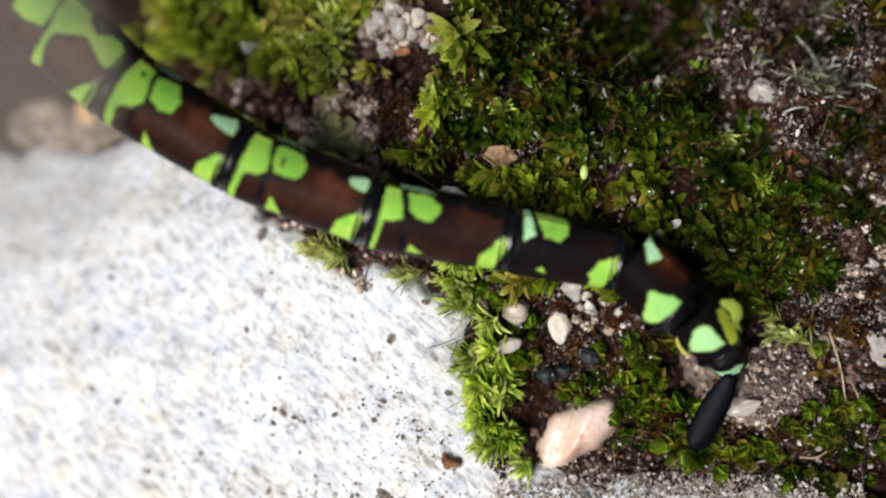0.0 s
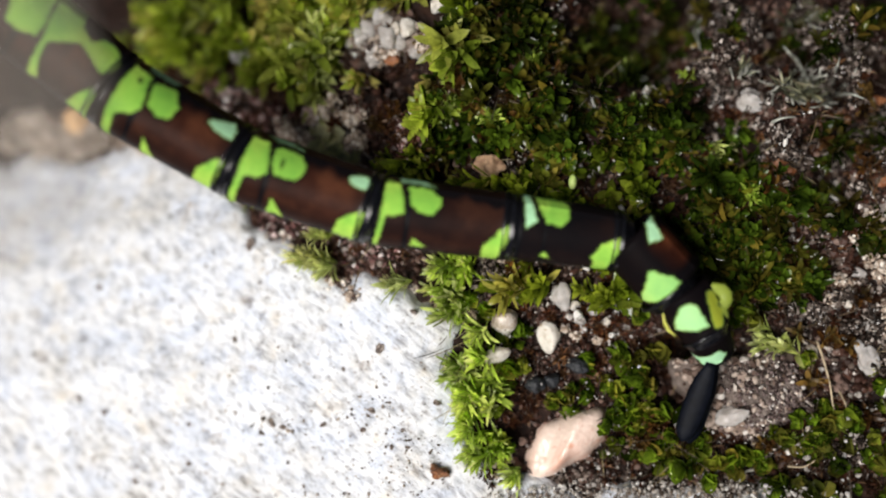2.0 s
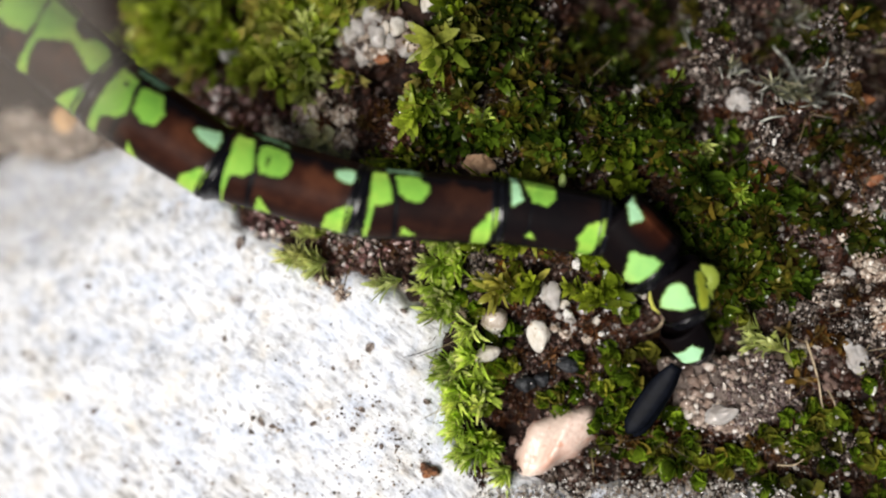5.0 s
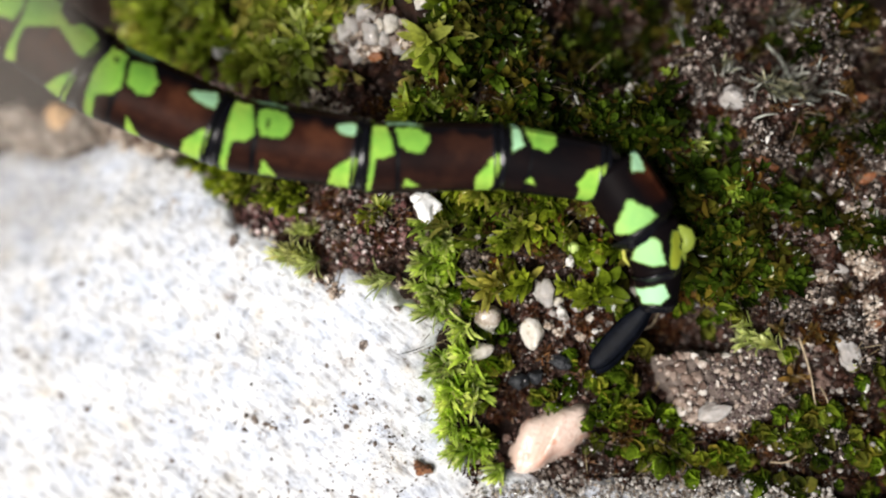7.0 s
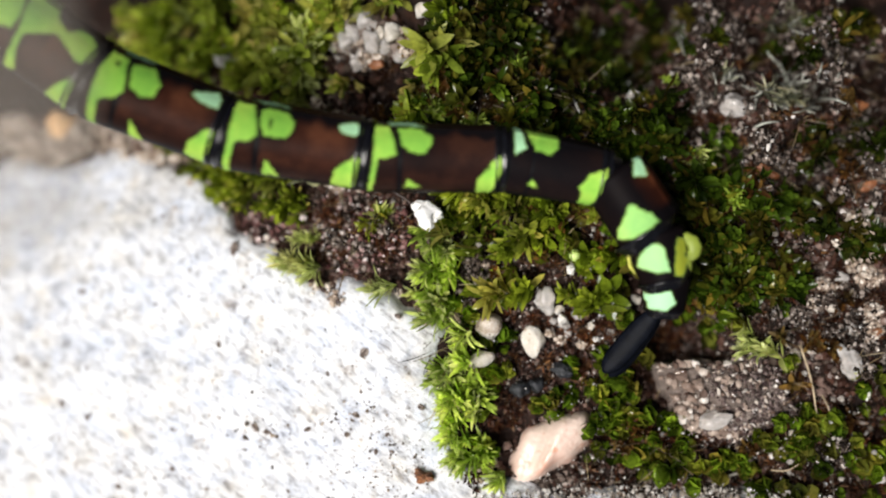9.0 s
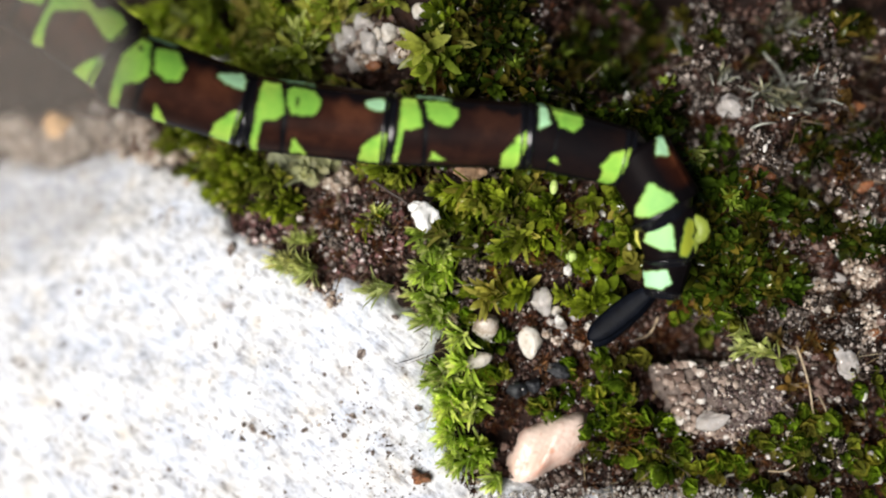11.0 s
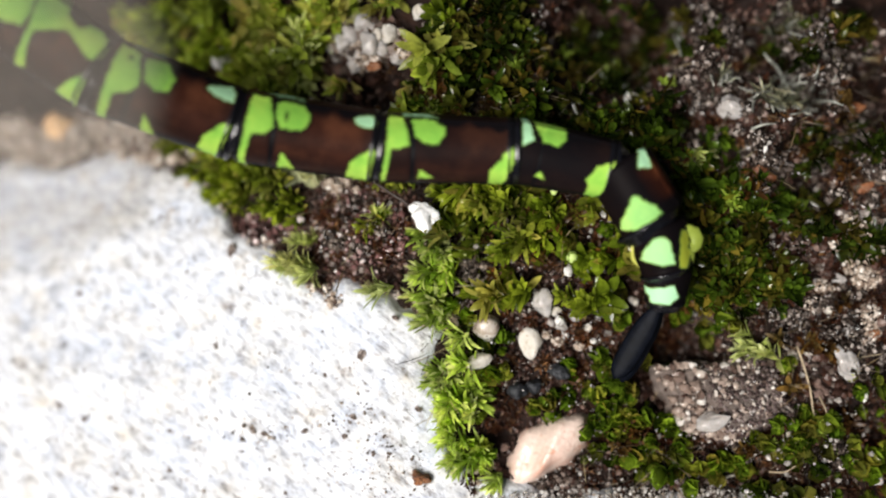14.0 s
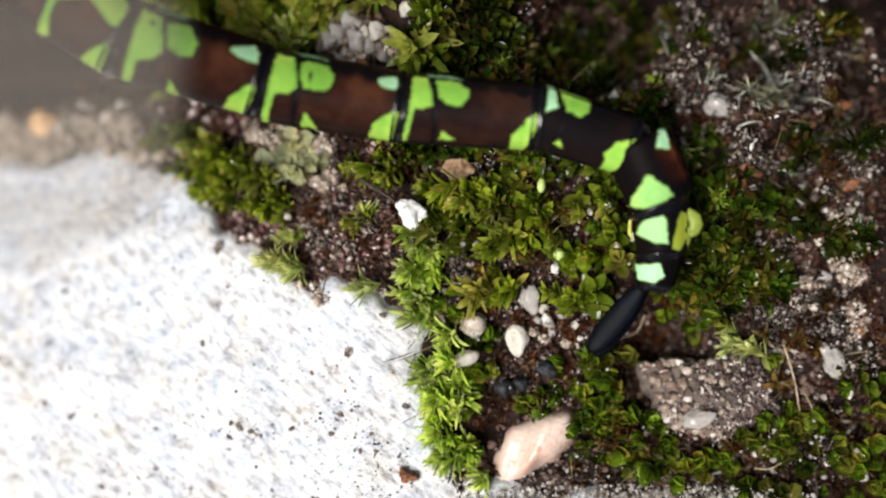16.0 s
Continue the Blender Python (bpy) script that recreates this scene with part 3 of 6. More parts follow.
grains("quartz_sand", [(1000, 590, 150, 120, 420, 3, 11), (1250, 130, 90, 130, 260, 4, 18), (1440, 130, 150, 140, 190, 4, 18), (1450, 520, 120, 180, 700, 4, 22), (1200, 600, 120, 50, 300, 3, 12),
                       (1160, 330, 330, 300, 420, 3, 11), (640, 80, 60, 50, 260, 8, 34), (620, 400, 90, 80, 260, 5, 22), (1200, 840, 320, 40, 450, 4, 16), (960, 840, 80, 24, 200, 3, 10), (220, 225, 120, 40, 160, 8, 34),
                       (1500, 330, 80, 90, 300, 5, 26), (850, 480, 40, 34, 160, 5, 16), (1060, 410, 60, 60, 60, 4, 14)],
       QUARTZ, "pale quartz sand grains scattered over dark soil", "sand", 6)


def sand_clumps(name, patches, mat, label, seed):
    """Grains caked together into small knobbly mounds: (a, b, ra, rb, mounds, mound radius)."""
    rng = np.random.default_rng(seed)
    verts, faces = [], []
    for a, b, ra, rb, mounds, size in patches:
        for _ in range(mounds):
            r, th = math.sqrt(rng.random()), rng.uniform(0, 2 * math.pi)
            ca, cb, rad = a + ra * r * math.cos(th), b + rb * r * math.sin(th), size * rng.uniform(0.5, 1.2)
            for _ in range(int(22 + rad * 2.2)):
                q, th = math.sqrt(rng.random()), rng.uniform(0, 2 * math.pi)
                pa, pb = ca + rad * q * math.cos(th), cb + rad * q * 0.8 * math.sin(th)
                s = (3.5 + 10 * rng.random() ** 2) * U / 2
                p = plan(pa, pb, soil_height(ca, cb) + rad * U * (1 - q * q) * 1.5 + rng.uniform(-3, 3) * U)
                w = ICO_V * (1 + rng.uniform(-0.22, 0.22, (12, 1))) * (s * np.array([1, rng.uniform(0.6, 1), rng.uniform(0.5, 0.9)]))
                faces.append(ICO_F + 12 * len(verts))
                verts.append(w @ np.array(Euler(rng.uniform(0, 6.28, 3)).to_matrix()).T + np.array(p))
    thing(name, mesh_of(name, np.concatenate(verts), np.concatenate(faces), smooth=False), mat, label, "sand", "stuff")


sand_clumps("sandy_crust", [(1240, 60, 60, 50, 12, 24), (1250, 190, 70, 90, 18, 24), (1390, 40, 60, 40, 8, 22), (1470, 60, 90, 60, 12, 26), (1490, 150, 80, 60, 11, 24), (1400, 270, 120, 40, 20, 22),
                            (1520, 300, 50, 80, 16, 24), (1480, 560, 80, 60, 20, 22), (1400, 580, 60, 50, 12, 18), (1530, 640, 40, 60, 12, 24), (850, 480, 34, 26, 8, 18), (800, 540, 14, 34, 6, 12), 
                            (1310, 790, 24, 20, 6, 18), (1470, 800, 40, 20, 6, 18), (880, 310, 20, 14, 3, 16), (620, 400, 80, 60, 16, 18), (1380, 350, 90, 30, 10, 20)],
            CRUST, "grey-beige sandy crust caked on dark soil", 15)
sand_clumps("pale_gravel", [(850, 482, 30, 24, 8, 15), (800, 545, 12, 28, 5, 11), (1000, 590, 60, 30, 6, 9), (640, 85, 46, 32, 9, 22), (215, 232, 70, 26, 26, 22), (720, 75, 24, 30, 8, 18), (80, 245, 110, 40, 50, 24), (545, 232, 80, 46, 30, 20), (1520, 440, 44, 60, 16, 22), (1540, 570, 26, 50, 6, 20), (1440, 520, 40, 30, 6, 16), (610, 330, 50, 24, 8, 16)], BEIGE, "pale beige gravel lying on soil", 16)
grains("edge_sand", [(350, 350, 60, 50, 160, 5, 20), (440, 455, 60, 40, 180, 4, 18), (600, 520, 110, 22, 260, 4, 16), (735, 570, 30, 40, 120, 3, 12), (835, 828, 44, 26, 260, 4, 14), (750, 700, 22, 90, 120, 3, 10), (250, 268, 120, 24, 220, 6, 26),
                     (90, 235, 120, 26, 160, 8, 28)],
       BEIGE, "beige sand grains along the white stone's edge", "sand", 9, 6)
grains("grey_sand", [(1000, 868, 130, 24, 1300, 3, 12), (1230, 874, 170, 30, 3000, 3, 13), (1400, 890, 60, 30, 500, 4, 14), (1500, 950, 90, 30, 700, 4, 16)],
       QUARTZ, "grey quartz sand along the white stone's rim", "sand", 21, 6)
grains("rim_grit", [(1150, 905, 330, 34, 1500, 2, 9), (1400, 940, 160, 30, 700, 2, 10)], SPECK, "dark grit lying on the white stone's rim", "grit", 22, 2, stone_height)
grains("rim_sand", [(1150, 890, 330, 30, 1200, 3, 11), (1420, 930, 150, 30, 700, 3, 12)], SPARK, "white quartz grit lying on the stone's rim", "sand", 23, 4, stone_height)
grains("stone_specks", [(600, 740, 170, 130, 200, 2, 6), (350, 640, 330, 220, 160, 2, 8), (620, 745, 60, 40, 60, 3, 9), (455, 762, 40, 20, 30, 4, 12), (690, 830, 110, 50, 160, 2, 7), (250, 800, 220, 80, 120, 2, 8), (600, 905, 300, 24, 160, 2, 10)],
       SPECK, "tiny dark grains lodged in the white stone's pits", "grit", 17, -2, stone_height)
grains("purple_grit", [(630, 410, 95, 75, 330, 6, 17), (420, 190, 120, 50, 160, 8, 24), (480, 400, 60, 30, 120, 6, 18), (720, 250, 60, 60, 160, 6, 18)],
       LILAC, "purple-grey grit mixed with withered moss", "sand", 12, 16)
# White grit; its tiniest grains also stand in for wet glints on leaves.
grains("grit_and_glints", [(960, 380, 180, 110, 90, 4, 15), (1000, 160, 260, 160, 130, 4, 14), (1300, 430, 120, 120, 90, 4, 13), (1150, 800, 200, 50, 90, 3, 12), (800, 640, 60, 190, 40, 3, 8), (1450, 780, 110, 90, 70, 4, 16),
                     (1380, 180, 180, 170, 90, 4, 12), (980, 610, 140, 110, 320, 2, 7), (980, 380, 170, 120, 260, 2, 5), (1150, 780, 230, 70, 260, 2, 6), (1300, 440, 140, 120, 200, 2, 5), (1450, 680, 120, 160, 220, 2, 6), (1000, 150, 240, 140, 120, 2, 5)],
       SPARK, "white quartz grit and stand-in wet glints between moss leaves", "sand", 8, 30)


# ---- single stones and crumbs ----
def pebble(name, a, b, la, lb, height, mat, label, category, turn=0.0, rough=0.12, seed=0, lift=0.25, subdiv=4, flat=1.0, group="", facets=7):
    """An irregular stone, la by lb plan units wide, bedded in the soil."""
    bm = bmesh.new()
    bmesh.ops.create_icosphere(bm, subdivisions=subdiv, radius=1)
    h = height * U
    rng = random.Random(seed + 5)
    cuts = [(Vector((rng.gauss(0, 1), rng.gauss(0, 1), rng.gauss(0.2, 0.8))).normalized(), rng.uniform(0.62, 0.9)) for _ in range(facets)]
    for v in bm.verts:
        c = v.co
        k = 1 + rough * noise.noise(c * 1.3 + Vector((seed * 3.7, 0, 0))) * 1.6 + rough * 0.6 * noise.noise(c * 3.5 + Vector((0, seed * 2.3, 0)))
        for nrm, off in cuts:
            d = c.dot(nrm)
            if d > off:
                k *= (off + 0.08 * (d - off)) / d
        v.co = Vector((c.x * k * la * U / 2, c.y * k * lb * U / 2, max(c.z * k, -0.8) * h / 2))
        if flat < 1.0 and v.co.z > h / 2 * flat:
            v.co.z = h / 2 * flat
    me = bpy.data.meshes.new(name)
    bm.to_mesh(me)
    bm.free()
    me.polygons.foreach_set("use_smooth", [subdiv > 2] * len(me.polygons))
    ob = thing(name, me, mat, label, category, group=group)
    z = max(soil_height(a, b), stone_height(a, b) if outline_distance(np.array([a]), np.array([b]), STONE_EDGE)[0] > 5 else -1)
    ob.matrix_world = Matrix.Translation(plan(a, b, z + h * lift)) @ Matrix.Rotation(-turn, 4, "Z")
    return ob


PINK = rock_material("pink_feldspar", [(0.36, (0.40, 0.175, 0.125)), (0.47, (0.52, 0.31, 0.24)), (0.60, (0.64, 0.50, 0.43))], 330, 0.3, (0.52, 0.28, 0.2), 7e-5, stretch=(1.0, 3.2, 1.0), turn=radians(-30))
IVORY = rock_material("ivory_grit", [(0.3, (0.42, 0.34, 0.26)), (0.45, (0.62, 0.57, 0.50)), (0.7, (0.70, 0.68, 0.65))], 1000, 0.14, (0.46, 0.37, 0.28), 1.0e-4)
IVORY.node_tree.nodes["Principled BSDF"].inputs["Transmission Weight"].default_value = 0.2
CLEAR = rock_material("milky_quartz", [(0.3, (0.62, 0.55, 0.50)), (0.6, (0.84, 0.81, 0.79))], 1200, 0.04, None, 2.5e-5)
CLEAR.node_tree.nodes["Principled BSDF"].inputs["Transmission Weight"].default_value = 0.6
LIME = rock_material("bright_limestone", [(0.3, (0.66, 0.64, 0.6)), (0.5, (0.84, 0.84, 0.83))], 1400, 0.4, None, 8e-5)
CHALK = rock_material("chalk_white", [(0.3, (0.42, 0.38, 0.33)), (0.5, (0.72, 0.70, 0.67)), (0.7, (0.82, 0.82, 0.81))], 2200, 0.35, None, 1.5e-4)
TAN = rock_material("tan_sandstone", [(0.3, (0.20, 0.10, 0.06)), (0.5, (0.40, 0.25, 0.15)), (0.7, (0.58, 0.42, 0.30))], 900, 0.5, (0.16, 0.09, 0.06), 1.5e-4)
INK = rock_material("black_pellet", [(0.3, (0.006, 0.007, 0.009)), (0.7, (0.020, 0.022, 0.028))], 3000, 0.5)
RUST = rock_material("rusty_grain", [(0.3, (0.10, 0.035, 0.016)), (0.5, (0.22, 0.08, 0.03)), (0.7, (0.36, 0.16, 0.07))], 1500, 0.4)
AMBER = rock_material("amber_grain", [(0.3, (0.45, 0.25, 0.1)), (0.7, (0.75, 0.5, 0.28))], 900, 0.4)
GREY = rock_material("grey_gritstone", [(0.3, (0.05, 0.035, 0.03)), (0.55, (0.13, 0.10, 0.085)), (0.72, (0.28, 0.23, 0.2))], 1600, 0.5, None, 2e-4)


def lump_grain_material():
    m, n, l, p = material("lump_grain")
    rnd = n.new("ShaderNodeObjectInfo").outputs["Random"]
    c = ramp(n, l, rnd, [(0.0, (0.10, 0.06, 0.048)), (0.3, (0.32, 0.235, 0.195)), (0.7, (0.54, 0.44, 0.375)), (1.0, (0.84, 0.79, 0.74))])
    l.new(mix(n, l, c, ramp(n, l, noise_node(n, l, 1.2, 3), [(0.35, (0.6, 0.58, 0.55)), (0.6, (1, 1, 1))]), 1.0, "MULTIPLY"), p.inputs["Base Color"])
    p.inputs["Roughness"].default_value = 0.14
    p.inputs["Transmission Weight"].default_value = 0.3
    return m


GRAIN = lump_grain_material()
FINE = grain_material("fine_quartz", [(0.0, (0.04, 0.026, 0.026)), (0.5, (0.14, 0.10, 0.095)), (0.85, (0.27, 0.215, 0.205)), (1.0, (0.66, 0.62, 0.6))], 0.12, 0.3)
SMOKY = rock_material("smoky_quartz", [(0.36, (0.22, 0.14, 0.09)), (0.5, (0.60, 0.52, 0.45)), (0.62, (0.84, 0.80, 0.75))], 900, 0.06, (0.20, 0.12, 0.07), 5e-5)
SMOKY.node_tree.nodes["Principled BSDF"].inputs["Transmission Weight"].default_value = 0.3
CLOD = rock_material("rust_clod", [(0.36, (0.05, 0.02, 0.01)), (0.5, (0.24, 0.09, 0.035)), (0.66, (0.50, 0.26, 0.12))], 2600, 0.5, None, 2e-4)
PALEGREEN = rock_material("pale_capsule", [(0.3, (0.30, 0.42, 0.10)), (0.7, (0.48, 0.58, 0.2))], 900, 0.35)
BRICK = rock_material("brown_crumb", [(0.35, (0.04, 0.03, 0.025)), (0.5, (0.12, 0.085, 0.07)), (0.65, (0.4, 0.34, 0.3))], 6000, 0.6)



def outline_stone(name, outline, height, slope, crease, mat, label):
    """A bedded stone with a given outline: rounded rim, a tilted top and a lower second face beyond a crease."""
    q = np.array(outline, float)
    aa, bb = np.arange(q[:, 0].min() - 9, q[:, 0].max() + 10, 1.5), np.arange(q[:, 1].min() - 9, q[:, 1].max() + 10, 1.5)
    ga, gb = np.meshgrid(aa, bb)
    d = outline_distance(ga + 1.2 * np.sin(gb * 0.11), gb + 1.2 * np.sin(ga * 0.13), outline)
    for _ in range(24):
        pad = np.pad(d, 1, mode="edge")
        d = (pad[:-2, 1:-1] + pad[2:, 1:-1] + pad[1:-1, :-2] + pad[1:-1, 2:] + 2 * d) / 6
    (c0, c1), (c2, c3) = crease
    side = ((ga - c0) * (c3 - c1) - (gb - c1) * (c2 - c0)) / math.hypot(c2 - c0, c3 - c1)
    base = soil_height(q[:, 0].mean(), q[:, 1].mean())
    rise = height * (1 - np.exp(-np.maximum(d, 0) / 9)) + slope * (q[:, 0].mean() - ga) - np.clip(-side * 1.0, 0, height * 0.5)
    for _ in range(12):
        pad = np.pad(rise, 1, mode="edge")
        rise = (pad[:-2, 1:-1] + pad[2:, 1:-1] + pad[1:-1, :-2] + pad[1:-1, 2:] + 2 * rise) / 6
    verts = []
    for j in range(len(bb)):
        for i in range(len(aa)):
            a, b, k = ga[j, i], gb[j, i], d[j, i]
            top = rise[j, i] - 2.2 * nz(a, b, 0.03, 6) - 0.7 * nz(a, b, 0.12, 8)
            verts.append(plan(a, b, base + U * (top if k > 0 else min(top, 4 + k * 9))))
    w = len(aa)
    faces = [(j * w + i, (j + 1) * w + i, (j + 1) * w + i + 1, j * w + i + 1) for j in range(len(bb) - 1) for i in range(w - 1) if d[j, i] > -8]
    thing(name, mesh_of(name, verts, faces), mat, label, "stone")


outline_stone("pink_stone", [(888, 845), (892, 812), (911, 768), (929, 749), (966, 734), (1000, 726), (1036, 722), (1050, 745), (1042, 788), (1012, 820), (985, 828), (955, 846), (925, 868), (905, 866)],
              58, 0.1, ((1003, 722), (940, 874)), PINK, "pink feldspar stone with a pale edge, bedded in moss")


def grit_lump():
    """A lump of sandstone whose rounded grains stand out."""
    lump = pebble("grit_lump", 1275, 700, 225, 150, 76, GREY, "grey-pink gritty sandstone lump in a hollow of soil", "stone", radians(8), 0.22, 2, 0.2, 5, facets=2)
    rng = np.random.default_rng(41)
    shapes = []
    for k in range(9):
        q = ICO_V * (1 + rng.uniform(-0.36, 0.3, (12, 1))) * np.array([1.15, rng.uniform(0.6, 1), rng.uniform(0.55, 0.9)]) * U
        me = mesh_of("grain", q, ICO_F, smooth=k % 3 == 0)
        me.materials.append(GRAIN)
        shapes.append(me)
    flat = lump.matrix_world.inverted()
    tops = [lump.data.vertices[i].co.copy() for i in rng.permutation(len(lump.data.vertices))]
    tops = [c for c in tops if c.z > 4 * U][:296]
    for c in tops:
        g = new("grain", shapes[int(rng.integers(9))])
        g.parent = lump
        r = (3.5 if c.x < 0.0004 else 2.6) + (9.5 if c.x < 0.0006 else 3.5) * rng.random() ** 1.8
        g.matrix_basis = Matrix.LocRotScale(c * 1.03 + Vector((0, 0, 2 * U)), Euler(rng.uniform(0, 6.28, 3)), (r, r, r))
    verts, faces = [], []
    far = [lump.data.vertices[i].co.copy() for i in rng.permutation(len(lump.data.vertices))]
    for c in [c for c in far if c.z > 1 * U and c.x > rng.normal(0.0001, 0.0011)][:1300] * 2:
        w = ICO_V * (1 + rng.uniform(-0.22, 0.22, (12, 1))) * (U * (1.6 + 3.4 * rng.random() ** 2)) + np.array(c * rng.uniform(1.0, 1.06)) + rng.normal(0, 3 * U, 3)
        faces.append(ICO_F + 12 * len(verts))
        verts.append(w)
    fine = part("quartz_sand", mesh_of("quartz_sand", np.concatenate(verts), np.concatenate(faces), smooth=False), FINE, lump, "fine pale quartz grains")
    tagged(fine, "fine pale quartz grains", kind="stuff")


grit_lump()
pebble("quartz_pebble", 1262, 742, 62, 36, 40, CLEAR, "milky clear quartz pebble on the gritty lump", "pebble", radians(-20), 0.06, 3, 1.3)
pebble("ivory_pebble", 940, 605, 42, 60, 34, IVORY, "ivory white drop-shaped grit on dark soil", "pebble", radians(-15), 0.1, 4, 0.75, facets=3)
pebble("ivory_pebble", 846, 637, 54, 27, 26, IVORY, "ivory white spindle-shaped grit among moss", "pebble", radians(-18), 0.08, 5, 2.2, facets=3)
pebble("quartz_pebble", 960, 531, 44, 58, 36, CLEAR, "milky clear quartz pebble on dark soil", "pebble", -0.2, 0.12, 6, 0.75, 3, facets=12)
pebble("quartz_pebble", 862, 578, 62, 58, 44, SMOKY, "clear brownish quartz pebble among moss", "pebble", 0.4, 0.16, 7, 0.7, 3, facets=14)
pebble("chalk_pebble", 750, 378, 74, 48, 44, LIME, "chalk white pebble half grown over by moss", "pebble", 0.75, 0.22, 8, 1.4, facets=14)
pebble("tan_pebble", 832, 300, 56, 42, 40, TAN, "tan brown sandstone pebble between mosses", "pebble", 0.1, 0.2, 9, 0.8)
pebble("black_pellet", 915, 690, 36, 32, 30, INK, "small matt black pellet on dark soil", "pellet", 0, 0.1, 10, 0.9)
pebble("black_pellet", 945, 680, 30, 28, 24, INK, "small matt black pellet on dark soil", "pellet", 0, 0.15, 11, 0.9)
pebble("black_pellet", 992, 655, 42, 26, 24, INK, "small matt black pellet on dark soil", "pellet", 0.2, 0.2, 12, 0.9)
for k, (a, b, la, lb) in enumerate(((1095, 364, 24, 20), (1068, 377, 16, 12), (868, 437, 34, 14), (1112, 166, 24, 16), (1006, 478, 18, 22), (1300, 492, 14, 18), (1142, 420, 18, 22), 
                                    (1355, 260, 20, 9), (1420, 300, 18, 14), (1530, 700, 14, 20), (722, 288, 16, 14), (746, 290, 12, 10), (990, 565, 22, 18), (1050, 600, 14, 12), (1185, 180, 10, 12))):
    pebble("white_flake", a, b, la, lb, min(la, lb) * 0.9, CHALK, "small white chalk flake caught on moss", "flake", k * 0.7, 0.1, 60 + k, 2.4, 2, group="white flakes on the moss", facets=8)
for k, (a, b, la, lb) in enumerate(((662, 112, 34, 26), (447, 290, 22, 18), (862, 156, 14, 20), (1530, 330, 40, 18), (1235, 470, 14, 26), (1540, 590, 18, 40), (1068, 98, 14, 16), (1320, 300, 22, 14))):
    pebble("rusty_flake", a, b, la, lb, min(la, lb) * 0.7, RUST, "rust-brown withered leaf flake among moss", "flake", k * 0.9, 0.15, 90 + k, 1.8, 2, group="rusty flakes among the moss")
pebble("moss_capsule", 981, 330, 15, 26, 16, PALEGREEN, "pale green oval moss capsule among leaves", "capsule", 0.1, 0.03, 110, 4.2, 3, facets=0)
pebble("moss_capsule", 1012, 452, 20, 22, 18, PALEGREEN, "pale green round moss capsule among leaves", "capsule", 0.1, 0.05, 111, 2.0, 3, facets=0)
pebble("rusty_crumb", 745, 843, 32, 24, 20, CLOD, "rust-red crumb lying on the white stone", "crumb", 0.1, 0.5, 13, 0.4, 3, facets=7)
pebble("amber_pebble", 112, 218, 66, 70, 50, AMBER, "amber yellow pebble beside the white stone", "pebble", 0.3, 0.15, 14, 0.6)
pebble("pale_pebble", 392, 103, 42, 40, 40, CHALK, "pale round pebble among olive moss", "pebble", 0.3, 0.15, 15, 1.2)
for k, (a, b, la, lb) in enumerate(((985, 548, 24, 18), (1018, 556, 26, 22), (1000, 588, 20, 18), (1042, 578, 22, 18), (1062, 560, 18, 16), (975, 568, 16, 14), (1036, 545, 16, 14), (1075, 590, 22, 16), (1098, 546, 34, 24), (1123, 530, 22, 18),
                                    (610, 70, 44, 36), (648, 40, 42, 40), (690, 60, 36, 40), (655, 74, 46, 34), (628, 112, 34, 28), (590, 82, 30, 28), (705, 100, 30, 26), (622, 58, 40, 30), (664, 64, 38, 26), (640, 92, 34, 22), (676, 84, 26, 30), (756, 52, 32, 26), (596, 102, 24, 16), (622, 98, 16, 26), (742, 18, 26, 30), (565, 48, 26, 22), (1483, 490, 24, 30), (1466, 545, 20, 28),
                                    (1541, 485, 20, 22), (1505, 582, 36, 30), (1399, 770, 20, 22), (1460, 808, 22, 16), (1550, 845, 30, 24), (1378, 612, 18, 22), (1466, 795, 18, 16), (995, 575, 24, 20), (850, 520, 30, 20), (1012, 470, 20, 20))):
    pebble("quartz_pebble", a, b, la, lb, min(la, lb) * 0.8, CLEAR if k % 3 else IVORY, "pale greyish quartz pebble among smaller gravel", "pebble", k * 0.8, 0.2, 140 + k, 0.9, 3, group="quartz pebbles among gravel", facets=9)
pebble("orange_flake", 1352, 308, 42, 34, 20, RUST, "orange-brown leaf flake among dark moss", "flake", 0.5, 0.2, 16, 1.0)
pebble("orange_flake", 1500, 190, 60, 26, 18, RUST, "orange-brown leaf flake among dark moss", "flake", -0.2, 0.2, 17, 1.0)
pebble("grey_pebble", 1298, 188, 56, 46, 34, CLEAR, "pale grey quartz pebble on sandy soil", "pebble", 0.2, 0.2, 18, 0.6)
pebble("grey_pebble", 1498, 640, 44, 70, 34, CLEAR, "pale grey quartz pebble on sandy soil", "pebble", -0.4, 0.2, 19, 0.5)
pebble("ivory_pebble", 1434, 620, 28, 18, 16, IVORY, "small ivory grain on sandy soil", "pebble", 0, 0.1, 20, 0.6)
pebble("ivory_pebble", 1402, 632, 22, 30, 16, IVORY, "small ivory grain on sandy soil", "pebble", 0, 0.1, 21, 0.6)
for k, (a, b, s) in enumerate(((140, 517, 26), (448, 756, 26), (150, 738, 22), (625, 735, 22), (383, 610, 26), (640, 625, 28), (740, 722, 24), (105, 715, 18), (300, 760, 14), (620, 745, 16), (575, 660, 16),
                               (540, 760, 18), (700, 560, 20), (660, 800, 16), (300, 830, 16), (205, 862, 20), (410, 440, 34), (470, 765, 22), (628, 905, 48), (570, 905, 16), (690, 800, 14), (505, 870, 12), (680, 770, 14), (610, 770, 20))):
    pebble("dark_crumb", a, b, s * 0.75, s * 0.5, s * 0.3, BRICK, "small dark brown crumb in a pit of the white stone", "crumb", k * 1.1, 0.3, 30 + k, 0.1, 2, group="crumbs on the white stone")



